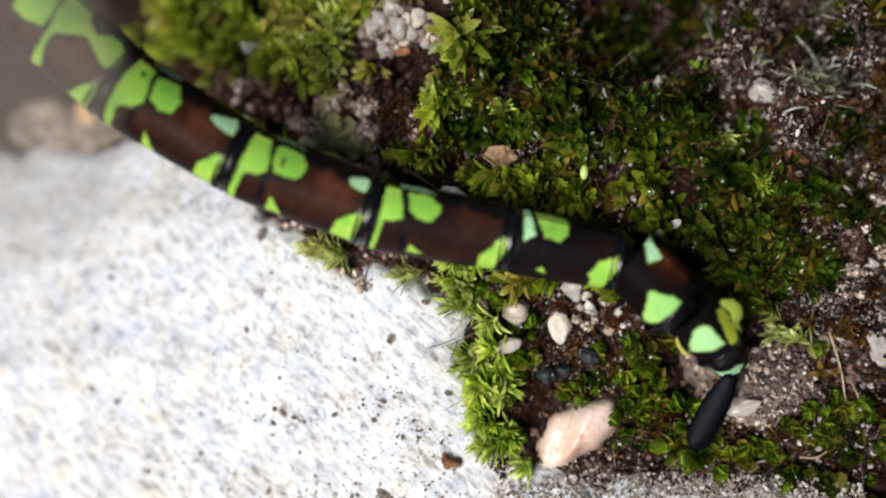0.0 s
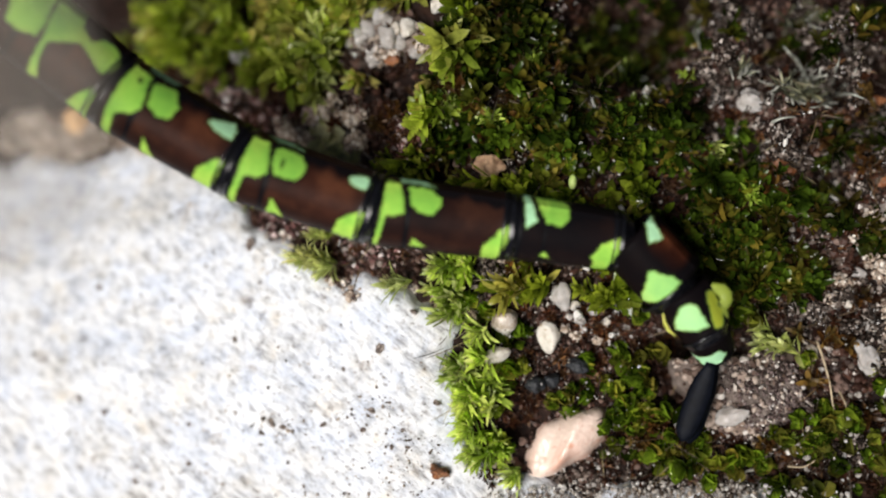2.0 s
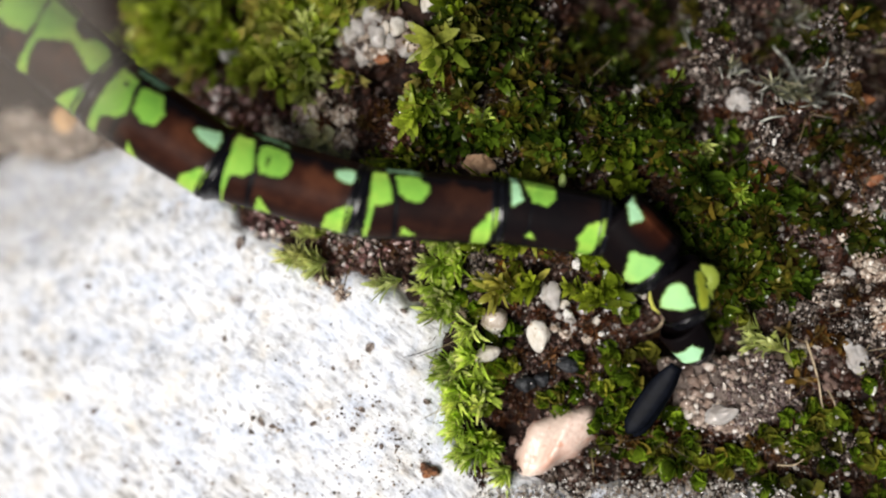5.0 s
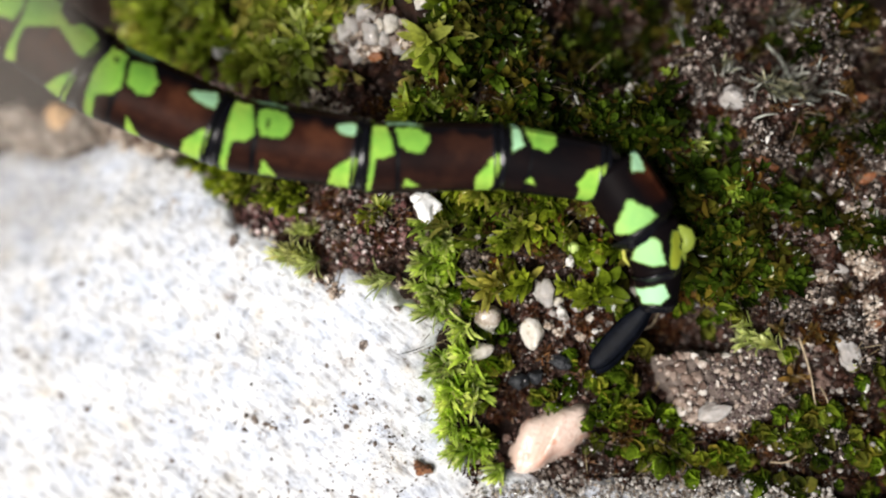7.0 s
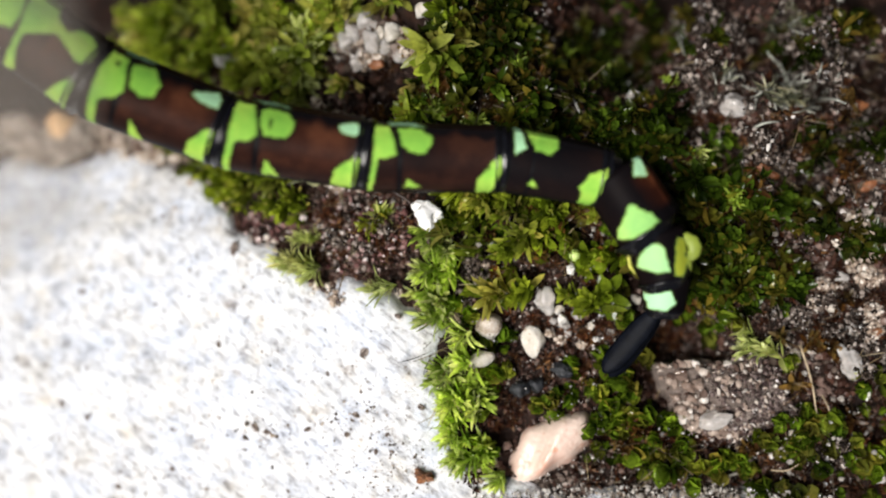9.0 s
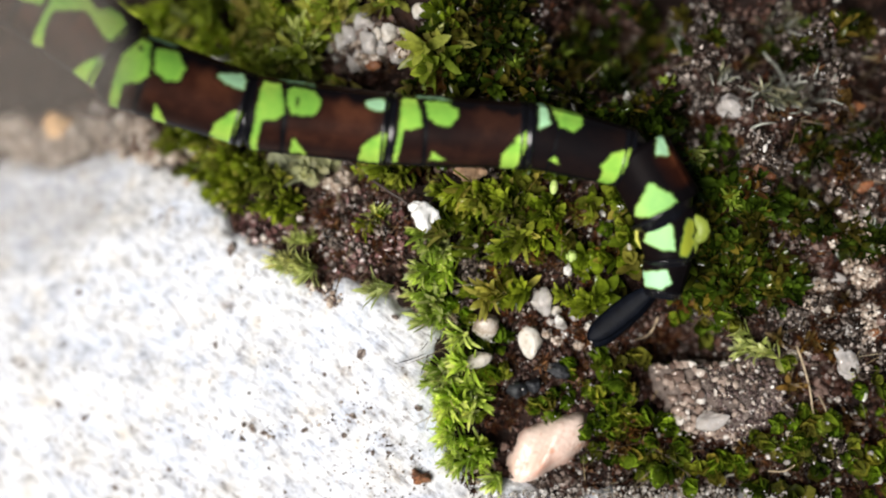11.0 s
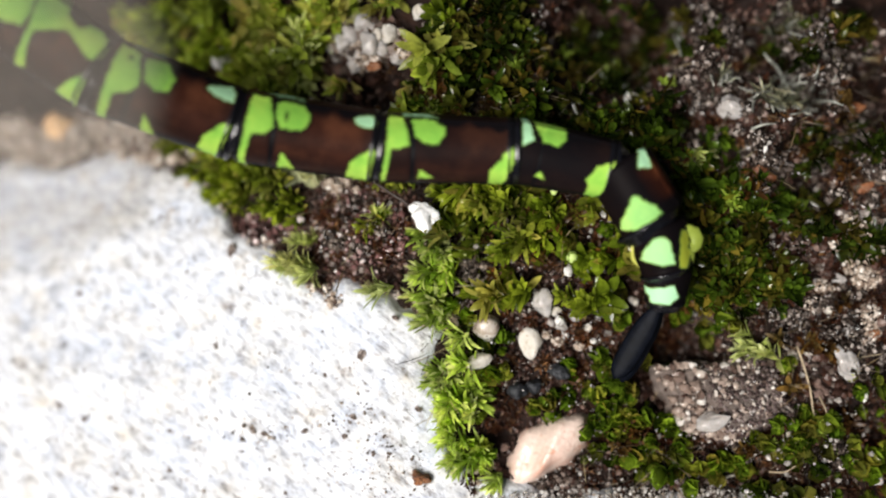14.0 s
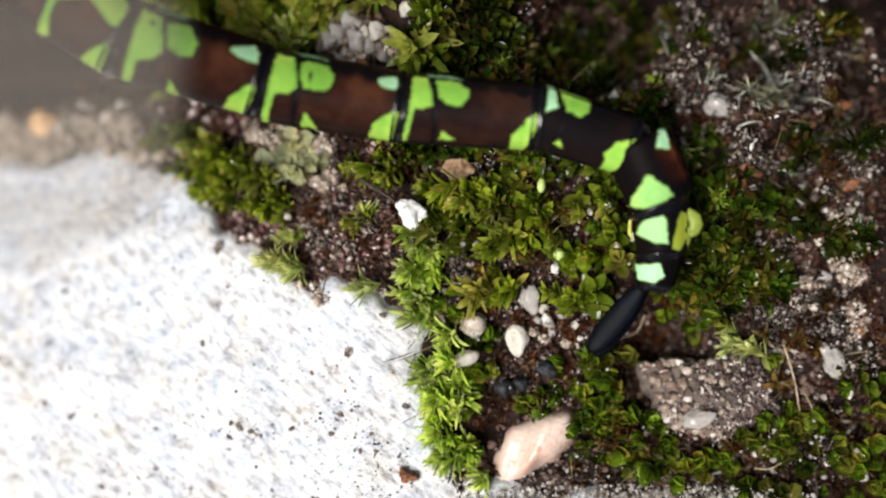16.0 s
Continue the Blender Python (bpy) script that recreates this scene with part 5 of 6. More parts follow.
def motions():
    """The abdomen bends as it feels for a place in the moss; the wing trembles."""
    walk(SEGMENTS[3], [
        (0, pose(-0.019932, 0.010688, 0.004954, -2.30, 6.57, -42.82)),
        (0.5, pose(-0.019459, 0.010939, 0.004962, -1.59, 7.18, -42.08)),
        (1, pose(-0.019633, 0.010635, 0.004976, 0.12, 7.11, -40.33)),
        (1.5, pose(-0.019730, 0.010675, 0.004937, -0.81, 7.04, -39.15)),
        (2, pose(-0.019822, 0.010541, 0.004941, -2.67, 6.74, -38.87)),
        (2.5, pose(-0.019624, 0.010502, 0.004980, -2.93, 6.33, -44.52)),
        (3, pose(-0.019405, 0.010725, 0.004931, -2.00, 7.34, -48.62)),
        (3.5, pose(-0.019484, 0.011127, 0.004879, -3.85, 6.37, -47.38)),
        (4, pose(-0.019739, 0.010069, 0.004937, -4.30, 6.13, -44.21)),
        (4.2, pose(-0.019396, 0.010630, 0.005044, -2.92, 5.21, -43.26)),
        (6.5, pose(-0.020187, 0.010650, 0.004935, -2.54, 7.72, -38.23)),
        (7, pose(-0.020113, 0.010964, 0.004909, -3.60, 8.04, -37.26)),
        (7.5, pose(-0.019662, 0.011222, 0.004959, -2.71, 8.35, -34.71)),
        (8, pose(-0.019484, 0.011676, 0.004969, -2.04, 8.82, -35.25)),
        (8.5, pose(-0.020566, 0.010460, 0.004973, 0.11, 8.54, -34.04)),
        (9, pose(-0.020228, 0.010977, 0.004917, -1.99, 7.48, -36.42)),
        (11.5, pose(-0.018668, 0.011943, 0.005229, -3.37, 8.51, -35.76)),
        (12, pose(-0.018600, 0.011985, 0.005311, -0.63, 7.94, -32.37)),
        (12.5, pose(-0.019282, 0.010500, 0.005258, 0.42, 7.34, -25.90)),
        (13, pose(-0.019557, 0.010277, 0.005274, 1.07, 8.12, -28.55)),
        (13.5, pose(-0.019155, 0.011352, 0.005253, -1.70, 7.38, -34.08)),
        (14, pose(-0.019597, 0.011035, 0.005247, -1.90, 7.13, -35.02)),
        (14.5, pose(-0.018885, 0.011736, 0.005237, -2.18, 6.47, -36.22)),
        (15, pose(-0.018233, 0.012284, 0.005261, -2.54, 7.87, -38.02)),
        (15.5, pose(-0.017680, 0.012648, 0.005335, -2.42, 9.26, -39.38)),
        (16, pose(-0.018122, 0.012216, 0.005280, 0.64, 8.93, -32.99)),
    ])
    walk(SEGMENTS[4], [
        (0, pose(-0.015616, 0.006614, 0.004246, -4.19, 1.13, -31.13)),
        (0.5, pose(-0.015105, 0.006948, 0.004210, -4.03, 2.15, -30.50)),
        (1, pose(-0.015129, 0.006813, 0.004228, -3.95, 1.53, -30.22)),
        (1.5, pose(-0.015148, 0.006916, 0.004170, -3.09, 1.05, -29.99)),
        (2, pose(-0.015252, 0.006755, 0.004215, -2.75, 1.95, -29.79)),
        (2.5, pose(-0.015453, 0.006286, 0.004322, -4.51, 2.15, -31.22)),
        (3, pose(-0.015522, 0.006266, 0.004143, -4.43, 1.78, -33.20)),
        (3.5, pose(-0.015518, 0.006656, 0.004162, -2.03, 2.00, -32.25)),
        (4, pose(-0.015560, 0.005824, 0.004286, -3.62, 2.70, -32.22)),
        (4.2, pose(-0.015120, 0.006493, 0.004511, 1.69, 3.95, -34.85)),
        (6.5, pose(-0.015595, 0.006956, 0.004121, 3.74, 3.20, -25.25)),
        (7, pose(-0.015486, 0.007320, 0.004059, -1.75, 2.09, -22.83)),
        (7.5, pose(-0.014889, 0.007833, 0.004109, -2.80, 3.80, -20.11)),
        (8, pose(-0.014754, 0.008271, 0.004089, -1.93, 4.46, -18.12)),
        (8.5, pose(-0.015705, 0.007213, 0.004101, -3.67, 2.35, -21.19)),
        (9, pose(-0.015498, 0.007426, 0.004102, -3.50, 3.10, -20.75)),
        (11.5, pose(-0.014085, 0.008521, 0.004560, -0.72, 11.48, -16.08)),
        (12, pose(-0.013783, 0.008917, 0.004734, 6.39, 12.95, -13.07)),
        (12.5, pose(-0.014094, 0.007989, 0.004694, 4.78, 12.96, -12.30)),
        (13, pose(-0.014502, 0.007587, 0.004649, -2.52, 11.77, -17.59)),
        (13.5, pose(-0.014398, 0.008103, 0.004674, -3.07, 11.64, -18.54)),
        (14, pose(-0.014885, 0.007698, 0.004685, -5.22, 11.35, -19.94)),
        (14.5, pose(-0.014225, 0.008272, 0.004717, 3.96, 12.03, -18.38)),
        (15, pose(-0.013753, 0.008704, 0.004655, -1.27, 10.28, -17.58)),
        (15.5, pose(-0.013361, 0.009022, 0.004672, 1.79, 13.30, -16.02)),
        (16, pose(-0.013332, 0.009150, 0.004598, 4.11, 12.83, -16.04)),
    ])
    walk(SEGMENTS[5], [
        (0, pose(-0.010318, 0.003311, 0.004065, 1.10, 2.17, -20.85)),
        (0.5, pose(-0.009754, 0.003727, 0.003929, 1.47, 2.32, -20.04)),
        (1, pose(-0.009779, 0.003611, 0.004010, 1.77, 2.43, -20.28)),
        (1.5, pose(-0.009806, 0.003716, 0.004008, 2.14, 2.56, -19.72)),
        (2, pose(-0.009874, 0.003573, 0.003909, 1.99, 1.78, -18.31)),
        (2.5, pose(-0.010177, 0.003009, 0.004018, 1.03, 2.47, -20.80)),
        (3, pose(-0.010379, 0.002762, 0.003870, 0.90, 2.47, -22.28)),
        (3.5, pose(-0.010320, 0.003250, 0.003880, 1.97, 1.77, -21.13)),
        (4, pose(-0.010337, 0.002393, 0.003961, 0.83, 1.96, -23.91)),
        (4.2, pose(-0.009994, 0.002971, 0.004017, 3.20, 0.57, -21.98)),
        (6.5, pose(-0.010059, 0.004079, 0.003797, 4.01, 1.71, -11.83)),
        (7, pose(-0.009770, 0.004812, 0.003810, 2.42, 1.80, -8.80)),
        (7.5, pose(-0.009050, 0.005643, 0.003713, 2.91, 1.50, -7.54)),
        (8, pose(-0.008844, 0.006297, 0.003659, 3.25, 1.47, -6.78)),
        (8.5, pose(-0.009933, 0.004896, 0.003847, 3.03, 2.75, -8.54)),
        (9, pose(-0.009703, 0.005158, 0.003781, 2.67, 1.79, -8.74)),
        (11.5, pose(-0.008035, 0.006730, 0.003405, 3.75, 2.46, -6.46)),
        (12, pose(-0.007702, 0.007323, 0.003401, 5.16, 2.09, -6.55)),
        (12.5, pose(-0.007954, 0.006551, 0.003397, 5.86, 1.82, -4.15)),
        (13, pose(-0.008493, 0.005648, 0.003455, 4.26, 3.25, -5.74)),
        (13.5, pose(-0.008437, 0.006059, 0.003490, 3.23, 2.82, -6.83)),
        (14, pose(-0.008974, 0.005570, 0.003526, 2.29, 3.40, -8.50)),
        (14.5, pose(-0.008323, 0.006158, 0.003450, 4.09, 2.96, -8.32)),
        (15, pose(-0.007784, 0.006733, 0.003572, 3.62, 4.07, -8.06)),
        (15.5, pose(-0.007348, 0.007225, 0.003333, 3.92, 2.56, -8.72)),
        (16, pose(-0.007353, 0.007294, 0.003273, 4.98, 2.22, -9.22)),
    ])
    walk(SEGMENTS[6], [
        (0, pose(-0.004411, 0.000928, 0.003728, 1.99, 1.69, -10.04)),
        (0.5, pose(-0.003812, 0.001484, 0.003592, 3.03, 1.57, -9.39)),
        (1, pose(-0.003838, 0.001328, 0.003646, 2.32, 1.55, -8.39)),
        (1.5, pose(-0.003868, 0.001463, 0.003626, 2.06, 1.22, -8.57)),
        (2, pose(-0.003857, 0.001548, 0.003594, 3.71, 1.32, -7.13)),
        (2.5, pose(-0.004284, 0.000669, 0.003633, 1.33, 2.12, -8.76)),
        (3, pose(-0.004572, 0.000258, 0.003491, 2.09, 0.23, -11.02)),
        (3.5, pose(-0.004418, 0.000900, 0.003578, 3.13, 1.14, -9.16)),
        (4, pose(-0.004565, -0.000329, 0.003664, 1.92, 1.29, -12.34)),
        (4.2, pose(-0.003972, 0.000590, 0.003862, 0.00, 2.67, -10.36)),
        (6.5, pose(-0.003942, 0.002712, 0.003566, 2.81, 1.95, -0.28)),
        (7, pose(-0.003605, 0.003729, 0.003563, 2.42, 1.56, 0.53)),
        (7.5, pose(-0.002878, 0.004749, 0.003520, 3.28, 1.50, -0.45)),
        (8, pose(-0.002631, 0.005520, 0.003485, 3.41, 1.30, -1.08)),
        (8.5, pose(-0.003770, 0.003891, 0.003498, 3.05, 1.77, -1.05)),
        (9, pose(-0.003557, 0.004101, 0.003557, 2.96, 2.08, -0.81)),
        (11.5, pose(-0.001859, 0.006016, 0.003190, 0.40, -0.25, -3.22)),
        (12, pose(-0.001560, 0.006553, 0.003244, -0.31, 0.21, -3.40)),
        (12.5, pose(-0.001682, 0.006091, 0.003295, 2.44, 0.34, -0.71)),
        (13, pose(-0.002307, 0.005024, 0.003173, 2.01, 0.46, 0.46)),
        (13.5, pose(-0.002272, 0.005280, 0.003224, -0.03, -0.40, -1.94)),
        (14, pose(-0.002848, 0.004626, 0.003208, 2.92, 0.46, -1.49)),
        (14.5, pose(-0.002190, 0.005232, 0.003170, 2.58, 0.35, -2.02)),
        (15, pose(-0.001649, 0.005820, 0.003168, 2.71, 0.27, -2.94)),
        (15.5, pose(-0.001229, 0.006268, 0.003143, 2.51, -0.11, -4.34)),
        (16, pose(-0.001244, 0.006303, 0.003114, 2.70, -0.23, -4.32)),
    ])
    walk(SEGMENTS[7], [
        (0, pose(0.001857, -0.000243, 0.003433, 5.66, 2.95, -10.92)),
        (0.5, pose(0.002435, 0.000457, 0.003348, 4.47, 3.07, -12.02)),
        (1, pose(0.002440, 0.000374, 0.003384, 6.66, 3.60, -8.24)),
        (1.5, pose(0.002414, 0.000478, 0.003392, 8.28, 3.88, -7.56)),
        (2, pose(0.002417, 0.000804, 0.003371, 8.85, 4.48, -7.80)),
        (2.5, pose(0.001944, -0.000292, 0.003312, 3.73, 3.11, -9.46)),
        (3, pose(0.001599, -0.000952, 0.003361, 10.72, 2.66, -7.30)),
        (3.5, pose(0.001822, -0.000061, 0.003387, 12.51, 4.27, -7.33)),
        (4, pose(0.001644, -0.001751, 0.003433, 10.89, 2.98, -6.78)),
        (4.2, pose(0.002239, -0.000546, 0.003533, 0.00, 3.28, -10.35)),
        (6.5, pose(0.002232, 0.002735, 0.003321, 3.83, 3.78, -5.67)),
        (7, pose(0.002544, 0.003789, 0.003364, 0.88, 3.92, -9.09)),
        (7.5, pose(0.003252, 0.004718, 0.003323, 0.87, 4.20, -13.57)),
        (8, pose(0.003509, 0.005433, 0.003336, 0.72, 3.24, -15.62)),
        (8.5, pose(0.002392, 0.003796, 0.003255, -0.91, 2.53, -11.07)),
        (9, pose(0.002616, 0.004008, 0.003276, -0.39, 3.55, -10.07)),
        (11.5, pose(0.004140, 0.005735, 0.003193, 0.75, 3.69, -15.44)),
        (12, pose(0.004410, 0.006220, 0.003207, 1.27, 3.68, -18.42)),
        (12.5, pose(0.004407, 0.006078, 0.003257, 1.73, 4.01, -16.52)),
        (13, pose(0.003669, 0.005153, 0.003115, -0.58, 2.90, -11.76)),
        (13.5, pose(0.003678, 0.005141, 0.003254, -3.21, 3.93, -13.48)),
        (14, pose(0.003087, 0.004520, 0.003131, 1.51, 3.49, -10.91)),
        (14.5, pose(0.003742, 0.005103, 0.003120, 1.42, 3.19, -13.28)),
        (15, pose(0.004260, 0.005589, 0.003120, 1.62, 3.85, -15.35)),
        (15.5, pose(0.004668, 0.005910, 0.003156, 2.18, 3.65, -18.44)),
        (16, pose(0.004661, 0.005976, 0.003132, 2.90, 3.76, -17.91)),
    ])
    walk(SEGMENTS[8], [
        (0, pose(0.006801, -0.001170, 0.003188, 13.64, 2.74, -45.02)),
        (0.5, pose(0.007315, -0.000509, 0.003106, 13.83, 3.16, -47.37)),
        (1, pose(0.007357, -0.000340, 0.003120, 11.00, 3.57, -47.25)),
        (1.5, pose(0.007328, -0.000160, 0.003092, 14.13, 5.26, -44.41)),
        (2, pose(0.007312, 0.000195, 0.003052, 14.11, 6.25, -45.92)),
        (2.5, pose(0.006851, -0.001095, 0.003060, 11.02, -0.64, -44.97)),
        (3, pose(0.006640, -0.001468, 0.003157, 23.16, 5.25, -39.66)),
        (3.5, pose(0.006756, -0.000627, 0.003107, 19.25, 7.23, -43.81)),
        (4, pose(0.006678, -0.002304, 0.003213, 18.10, 4.35, -35.70)),
        (4.2, pose(0.006997, -0.001415, 0.003236, 20.58, 5.56, -37.82)),
        (6.5, pose(0.006947, 0.002308, 0.003048, 6.29, 1.02, -52.23)),
        (7, pose(0.007190, 0.003080, 0.003068, 4.55, 1.42, -56.06)),
        (7.5, pose(0.007829, 0.003661, 0.002995, 6.89, 0.84, -59.18)),
        (8, pose(0.008060, 0.004218, 0.003106, 7.00, 2.66, -61.01)),
        (8.5, pose(0.007141, 0.002866, 0.003044, 9.29, -4.43, -56.09)),
        (9, pose(0.007326, 0.003185, 0.002994, 6.49, -1.35, -56.55)),
        (11.5, pose(0.008688, 0.004527, 0.002876, 8.38, 0.47, -63.42)),
        (12, pose(0.008864, 0.004765, 0.002879, 8.47, -0.01, -65.83)),
        (12.5, pose(0.008942, 0.004805, 0.002930, 8.65, 1.80, -64.40)),
        (13, pose(0.008288, 0.004205, 0.002865, 7.89, -3.84, -60.59)),
        (13.5, pose(0.008164, 0.004001, 0.002900, 1.61, -3.28, -60.85)),
        (14, pose(0.007673, 0.003695, 0.002847, 7.70, -0.53, -57.80)),
        (14.5, pose(0.008282, 0.004110, 0.002866, 8.79, 0.39, -61.31)),
        (15, pose(0.008737, 0.004447, 0.002820, 8.16, 1.55, -64.46)),
        (15.5, pose(0.009069, 0.004529, 0.002865, 9.53, 1.05, -65.47)),
        (16, pose(0.009082, 0.004679, 0.002864, 9.68, 2.22, -65.51)),
    ])
    walk(SEGMENTS[9], [
        (0, pose(0.009628, -0.003480, 0.003290, 2.81, 9.58, -47.20)),
        (0.5, pose(0.009884, -0.002963, 0.003147, 1.24, 7.68, -51.83)),
        (1, pose(0.009863, -0.002653, 0.003115, 3.93, 6.95, -55.34)),
        (1.5, pose(0.009813, -0.002450, 0.002943, 3.91, 4.11, -55.06)),
        (2, pose(0.009801, -0.002153, 0.002908, 4.32, 4.71, -56.48)),
        (2.5, pose(0.009763, -0.003284, 0.003316, 3.11, 9.87, -38.98)),
        (3, pose(0.009692, -0.003599, 0.003144, 7.87, 2.98, -43.14)),
        (3.5, pose(0.009248, -0.002829, 0.002891, 4.59, 3.71, -56.54)),
        (4, pose(0.009957, -0.004047, 0.003298, 2.03, 10.04, -35.14)),
        (4.2, pose(0.009971, -0.003438, 0.003179, 2.63, 7.57, -47.92)),
        (6.5, pose(0.008958, 0.000030, 0.002990, 0.02, 9.91, -67.96)),
        (7, pose(0.009014, 0.000708, 0.002979, 0.99, 9.43, -72.68)),
        (7.5, pose(0.009521, 0.001196, 0.002891, 1.67, -2.60, -80.83)),
        (8, pose(0.009634, 0.001688, 0.002942, -0.69, 8.81, -80.30)),
        (8.5, pose(0.009211, 0.000198, 0.003238, 4.28, 6.58, -61.01)),
        (9, pose(0.009244, 0.000686, 0.003021, 4.06, 3.33, -73.59)),
        (11.5, pose(0.010032, 0.001905, 0.002772, 5.66, 6.22, -83.14)),
        (12, pose(0.010077, 0.002102, 0.002777, 4.76, 4.71, -85.01)),
        (12.5, pose(0.010189, 0.002173, 0.002745, 7.12, 4.08, -84.19)),
        (13, pose(0.009929, 0.001498, 0.003000, 0.33, 9.21, -75.54)),
        (13.5, pose(0.009757, 0.001260, 0.003017, -3.28, 5.50, -75.62)),
        (14, pose(0.009454, 0.001118, 0.002890, -3.08, 9.08, -72.57)),
        (14.5, pose(0.009746, 0.001447, 0.002798, 2.18, 6.44, -77.33)),
        (15, pose(0.009976, 0.001792, 0.002664, 1.73, 3.29, -82.90)),
        (15.5, pose(0.010243, 0.001836, 0.002715, 4.78, 3.51, -83.61)),
        (16, pose(0.010233, 0.001993, 0.002672, 3.93, 5.12, -83.35)),
    ])
    walk(SEGMENTS[10], [
        (0, pose(0.011149, -0.004942, 0.002820, 3.45, 53.52, -49.28)),
        (0.5, pose(0.011259, -0.004532, 0.002748, 2.67, 50.54, -49.79)),
        (1, pose(0.011122, -0.004285, 0.002731, -1.26, 44.28, -61.95)),
        (1.5, pose(0.011093, -0.004126, 0.002687, 1.35, 43.12, -61.05)),
        (2, pose(0.011006, -0.003827, 0.002623, 3.66, 41.57, -59.02)),
        (2.5, pose(0.011334, -0.004410, 0.002742, 3.47, 50.01, -49.62)),
        (3, pose(0.011321, -0.004944, 0.002878, 1.25, 54.85, -43.29)),
        (3.5, pose(0.010400, -0.004495, 0.002609, 14.25, 38.39, -51.08)),
        (4, pose(0.011633, -0.005070, 0.002738, -3.41, 56.18, -49.99)),
        (4.2, pose(0.011371, -0.004888, 0.002729, 10.85, 45.68, -40.86)),
        (6.5, pose(0.009808, -0.001677, 0.002535, 1.80, 8.23, -87.14)),
        (7, pose(0.009663, -0.001251, 0.002546, -3.21, 6.36, -90.38)),
        (7.5, pose(0.009921, -0.000826, 0.002826, -0.86, 10.12, -95.41)),
        (8, pose(0.009972, -0.000380, 0.002518, 7.93, 10.69, -91.17)),
        (8.5, pose(0.010297, -0.001487, 0.002842, -7.10, 9.87, -88.71)),
        (9, pose(0.009989, -0.001163, 0.002777, -0.62, 8.69, -93.85)),
        (11.5, pose(0.010279, -0.000149, 0.002463, 10.54, 5.56, -99.89)),
        (12, pose(0.010233, 0.000023, 0.002499, 10.49, 7.60, -96.86)),
        (12.5, pose(0.010375, 0.000116, 0.002496, 6.46, 5.06, -97.55)),
        (13, pose(0.010503, -0.000381, 0.002582, 6.87, 1.52, -96.94)),
        (13.5, pose(0.010283, -0.000658, 0.002682, 1.82, 3.80, -96.79)),
        (14, pose(0.010201, -0.000791, 0.002522, -7.46, 12.69, -93.60)),
        (14.5, pose(0.010282, -0.000543, 0.002507, 2.96, 10.67, -92.43)),
        (15, pose(0.010272, -0.000242, 0.002476, 9.54, 16.41, -90.93)),
        (15.5, pose(0.010497, -0.000200, 0.002503, 7.55, 10.60, -98.24)),
        (16, pose(0.010489, -0.000020, 0.002425, 7.85, 7.55, -98.72)),
    ])
    walk(CERCI[0], [
        (0, pose(0.011724, -0.006323, 0.002350, 12.00, 11.48, -116.04)),
        (0.5, pose(0.011305, -0.006103, 0.002350, 12.00, 11.48, -110.87)),
        (1, pose(0.011515, -0.005727, 0.002350, 12.00, 11.48, -110.41)),
        (1.5, pose(0.011419, -0.005591, 0.002350, 12.00, 11.48, -110.10)),
        (2, pose(0.011349, -0.005399, 0.002350, 12.00, 11.48, -108.35)),
        (2.5, pose(0.011669, -0.005908, 0.002350, 12.00, 11.83, -113.95)),
        (3, pose(0.012100, -0.006138, 0.002350, 12.00, 11.48, -120.67)),
        (3.5, pose(0.010789, -0.005872, 0.002350, 12.00, 11.48, -113.33)),
        (4, pose(0.012103, -0.006491, 0.002350, 12.00, 11.48, -124.38)),
        (4.2, pose(0.011715, -0.006421, 0.002350, 12.00, 13.00, -118.57)),
        (6.5, pose(0.009360, -0.003359, 0.002350, 12.00, 13.00, -133.40)),
        (7, pose(0.009217, -0.002976, 0.002350, 12.00, 13.00, -130.76)),
        (7.5, pose(0.009566, -0.002545, 0.002350, 12.00, 13.00, -135.33)),
        (8, pose(0.009528, -0.001960, 0.002350, 12.00, 13.00, -128.85)),
        (8.5, pose(0.009865, -0.003139, 0.002350, 12.00, 13.00, -115.63)),
        (9, pose(0.009686, -0.002700, 0.002350, 12.00, 11.48, -128.92)),
        (11.5, pose(0.009632, -0.001675, 0.002350, 12.00, 13.00, -139.87)),
        (12, pose(0.009657, -0.001681, 0.002350, 12.00, 13.00, -133.21)),
        (12.5, pose(0.009738, -0.001742, 0.002350, 12.00, 13.00, -136.72)),
        (13, pose(0.010150, -0.002156, 0.002350, 12.00, 13.00, -134.46)),
        (13.5, pose(0.009767, -0.002427, 0.002350, 12.00, 13.00, -120.28)),
        (14, pose(0.009774, -0.002556, 0.002350, 12.00, 13.00, -119.21)),
        (14.5, pose(0.009718, -0.002127, 0.002350, 12.00, 13.00, -123.14)),
        (15, pose(0.009648, -0.002031, 0.002350, 12.00, 13.00, -127.87)),
        (15.5, pose(0.009718, -0.002014, 0.002350, 12.00, 13.00, -127.87)),
        (16, pose(0.009696, -0.001770, 0.002350, 12.00, 13.00, -127.52)),
    ])
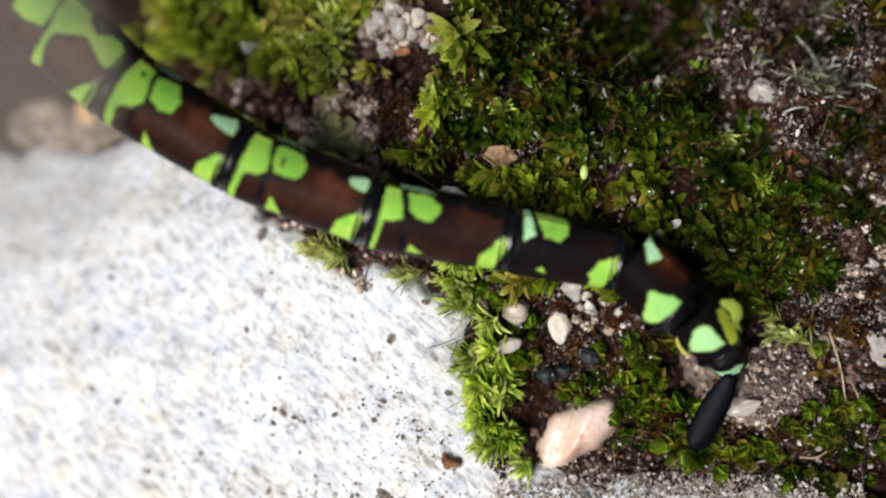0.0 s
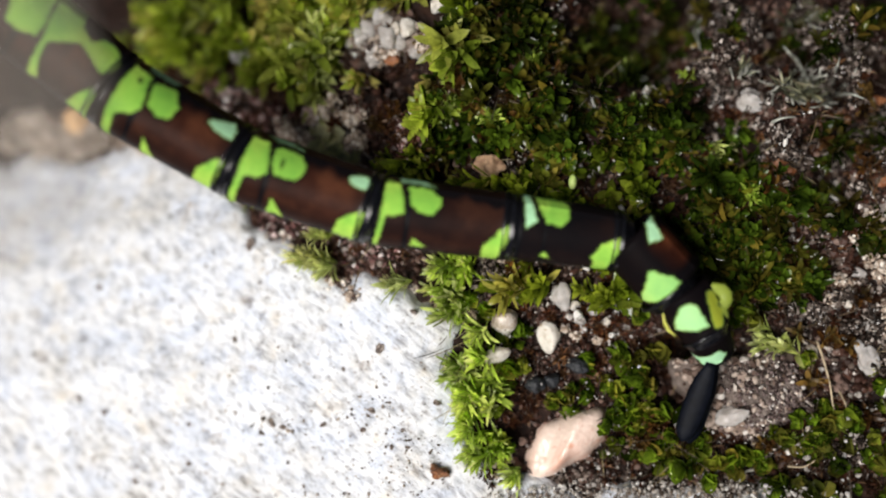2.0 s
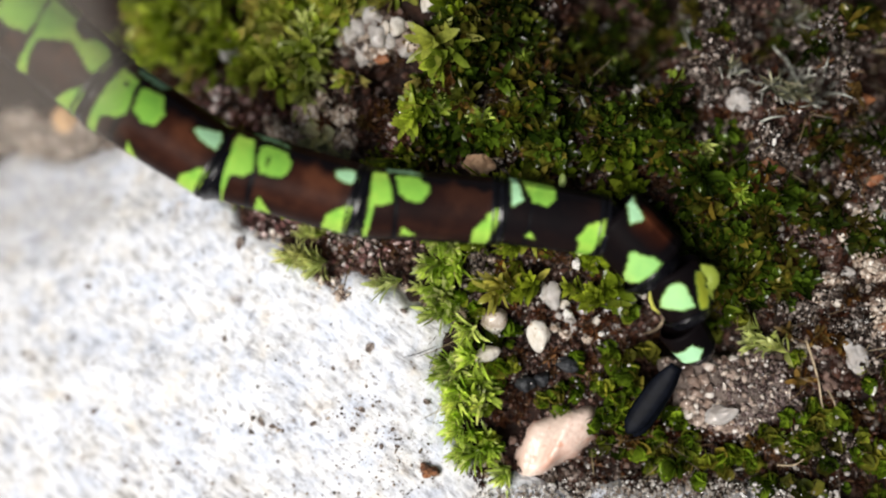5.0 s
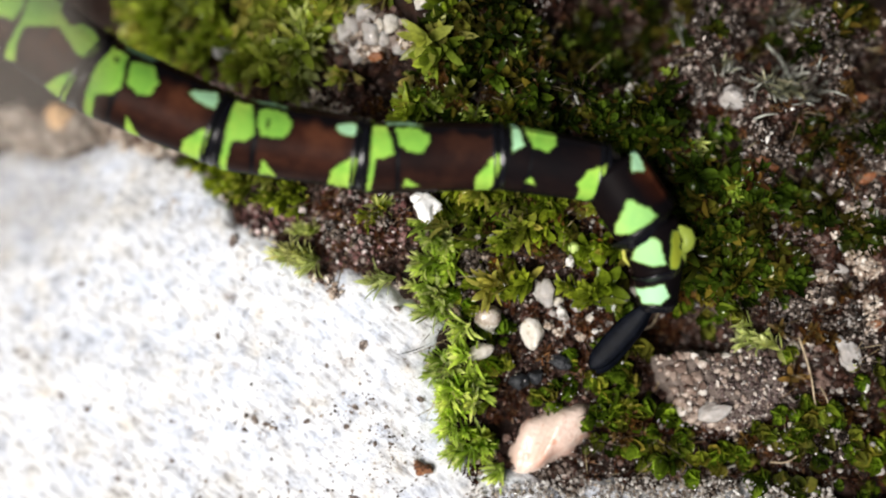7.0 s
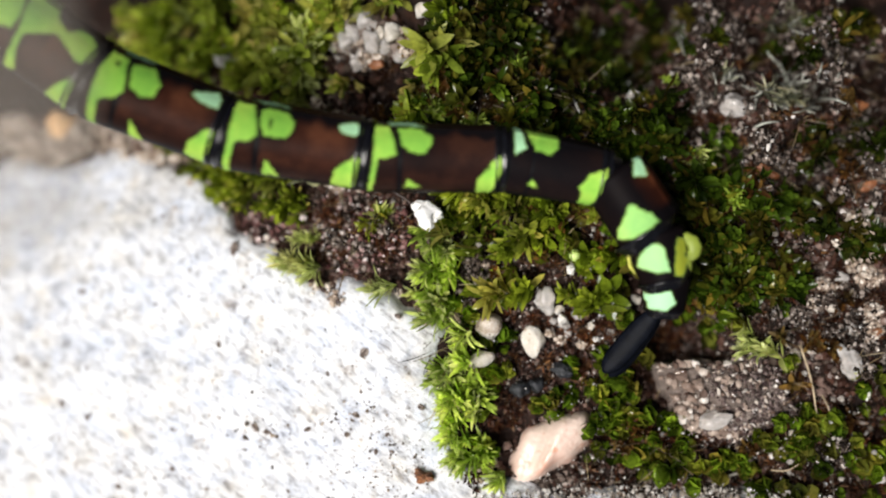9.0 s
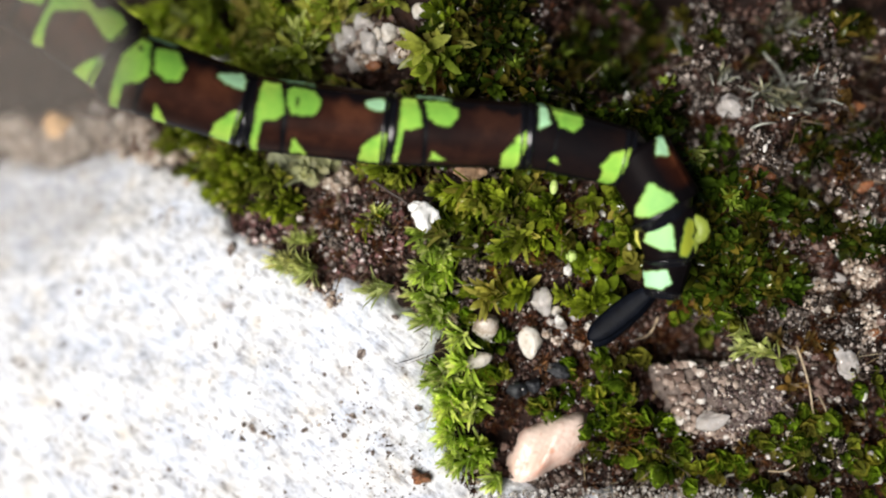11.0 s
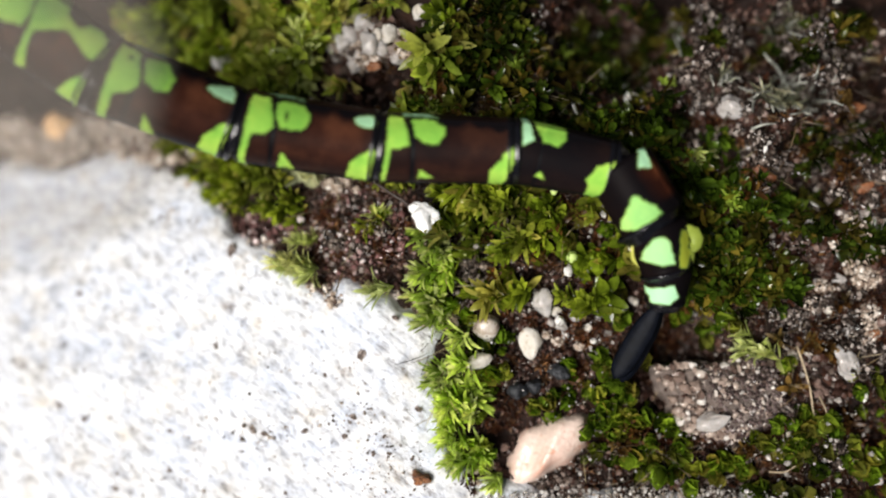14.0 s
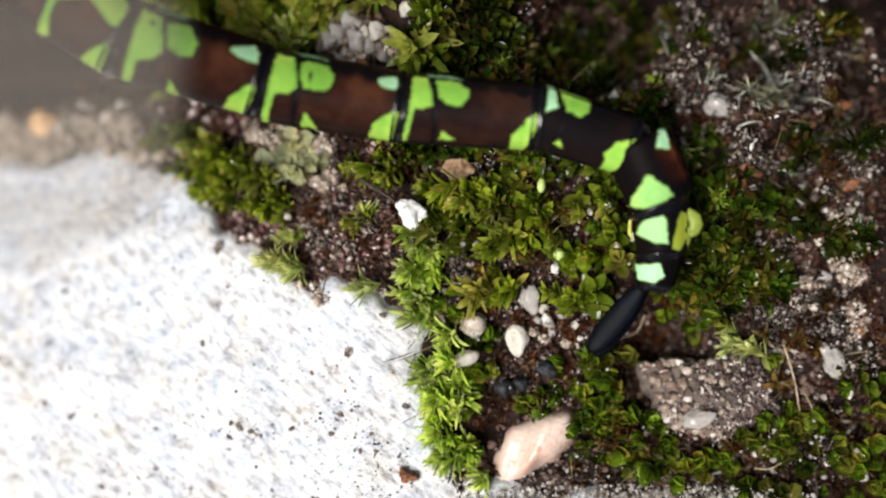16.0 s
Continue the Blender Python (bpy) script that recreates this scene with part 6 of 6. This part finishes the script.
    walk(CERCI[1], [
        (0, pose(0.011902, -0.006417, 0.002150, -16.00, 11.48, -112.96)),
        (0.5, pose(0.011488, -0.006184, 0.002150, -16.00, 11.48, -107.81)),
        (1, pose(0.011700, -0.005805, 0.002150, -16.00, 11.48, -107.50)),
        (1.5, pose(0.011604, -0.005667, 0.002150, -16.00, 11.48, -107.20)),
        (2, pose(0.011535, -0.005470, 0.002150, -16.00, 11.48, -105.53)),
        (2.5, pose(0.011850, -0.005995, 0.002150, -16.00, 11.48, -110.91)),
        (3, pose(0.012274, -0.006242, 0.002150, -16.00, 11.48, -117.79)),
        (3.5, pose(0.011020, -0.005967, 0.002150, -16.00, 11.48, -103.68)),
        (4, pose(0.012272, -0.006605, 0.002150, -16.00, 11.48, -121.38)),
        (4.2, pose(0.011890, -0.006522, 0.002150, -16.00, 13.00, -115.34)),
        (6.5, pose(0.009505, -0.003479, 0.002150, -16.00, 13.00, -129.95)),
        (7, pose(0.009367, -0.003089, 0.002150, -16.00, 13.00, -127.31)),
        (7.5, pose(0.009708, -0.002665, 0.002150, -16.00, 13.00, -132.03)),
        (8, pose(0.009681, -0.002065, 0.002150, -16.00, 13.00, -125.60)),
        (8.5, pose(0.010038, -0.003220, 0.002150, -16.00, 13.00, -112.44)),
        (9, pose(0.009841, -0.002807, 0.002150, -16.00, 11.48, -125.80)),
        (11.5, pose(0.009766, -0.001800, 0.002150, -16.00, 13.00, -136.56)),
        (12, pose(0.009804, -0.001794, 0.002150, -16.00, 13.00, -129.95)),
        (12.5, pose(0.009878, -0.001862, 0.002150, -16.00, 13.00, -133.25)),
        (13, pose(0.010296, -0.002273, 0.002150, -16.00, 13.00, -131.05)),
        (13.5, pose(0.009935, -0.002516, 0.002150, -16.00, 13.00, -116.67)),
        (14, pose(0.009944, -0.002643, 0.002150, -16.00, 13.00, -115.93)),
        (14.5, pose(0.009882, -0.002221, 0.002150, -16.00, 13.00, -119.75)),
        (15, pose(0.009804, -0.002134, 0.002150, -16.00, 13.00, -124.43)),
        (15.5, pose(0.009874, -0.002117, 0.002150, -16.00, 13.00, -124.42)),
        (16, pose(0.009853, -0.001872, 0.002150, -16.00, 13.00, -124.15)),
    ])
    walk(wing, [
        (0, pose(-0.01070, 0.00502, 0.02000, 0, 8, 4)),
        (1, pose(-0.01069, 0.00503, 0.02000, 0, 8, 4)),
        (2, pose(-0.01079, 0.00514, 0.02000, 0, 8, 4)),
        (3, pose(-0.00987, 0.00555, 0.02000, 0, 8, 4)),
        (4, pose(-0.00991, 0.00514, 0.02000, 0, 8, 2)),
        (6.5, pose(-0.01022, 0.00520, 0.02000, 0, 8, 4)),
        (7, pose(-0.01054, 0.00520, 0.02000, 0, 8, 4)),
        (7.5, pose(-0.01083, 0.00563, 0.02000, 0, 8, 5)),
        (8, pose(-0.01097, 0.00586, 0.02000, 0, 8, 5)),
        (8.5, pose(-0.01030, 0.00554, 0.02000, 0, 8, 4)),
        (9, pose(-0.01057, 0.00527, 0.02000, 0, 8, 4)),
        (11.5, pose(-0.00864, 0.00582, 0.02000, 0, 8, 4)),
        (12, pose(-0.00795, 0.00617, 0.02000, 0, 8, 5)),
        (12.5, pose(-0.01285, 0.00440, 0.02000, 0, 8, 0)),
        (13, pose(-0.00921, 0.00567, 0.02000, 0, 8, 4)),
        (13.5, pose(-0.01125, 0.00510, 0.02000, 0, 8, 2)),
        (14, pose(-0.00848, 0.00585, 0.02000, 0, 8, 4)),
        (14.5, pose(-0.00769, 0.00588, 0.02000, 0, 8, 4)),
        (15, pose(-0.00722, 0.00603, 0.02000, 0, 8, 4)),
        (15.5, pose(-0.00744, 0.00604, 0.02000, 0, 8, 5)),
        (16, pose(-0.00737, 0.00612, 0.02000, 0, 8, 5)),
    ])


motions()
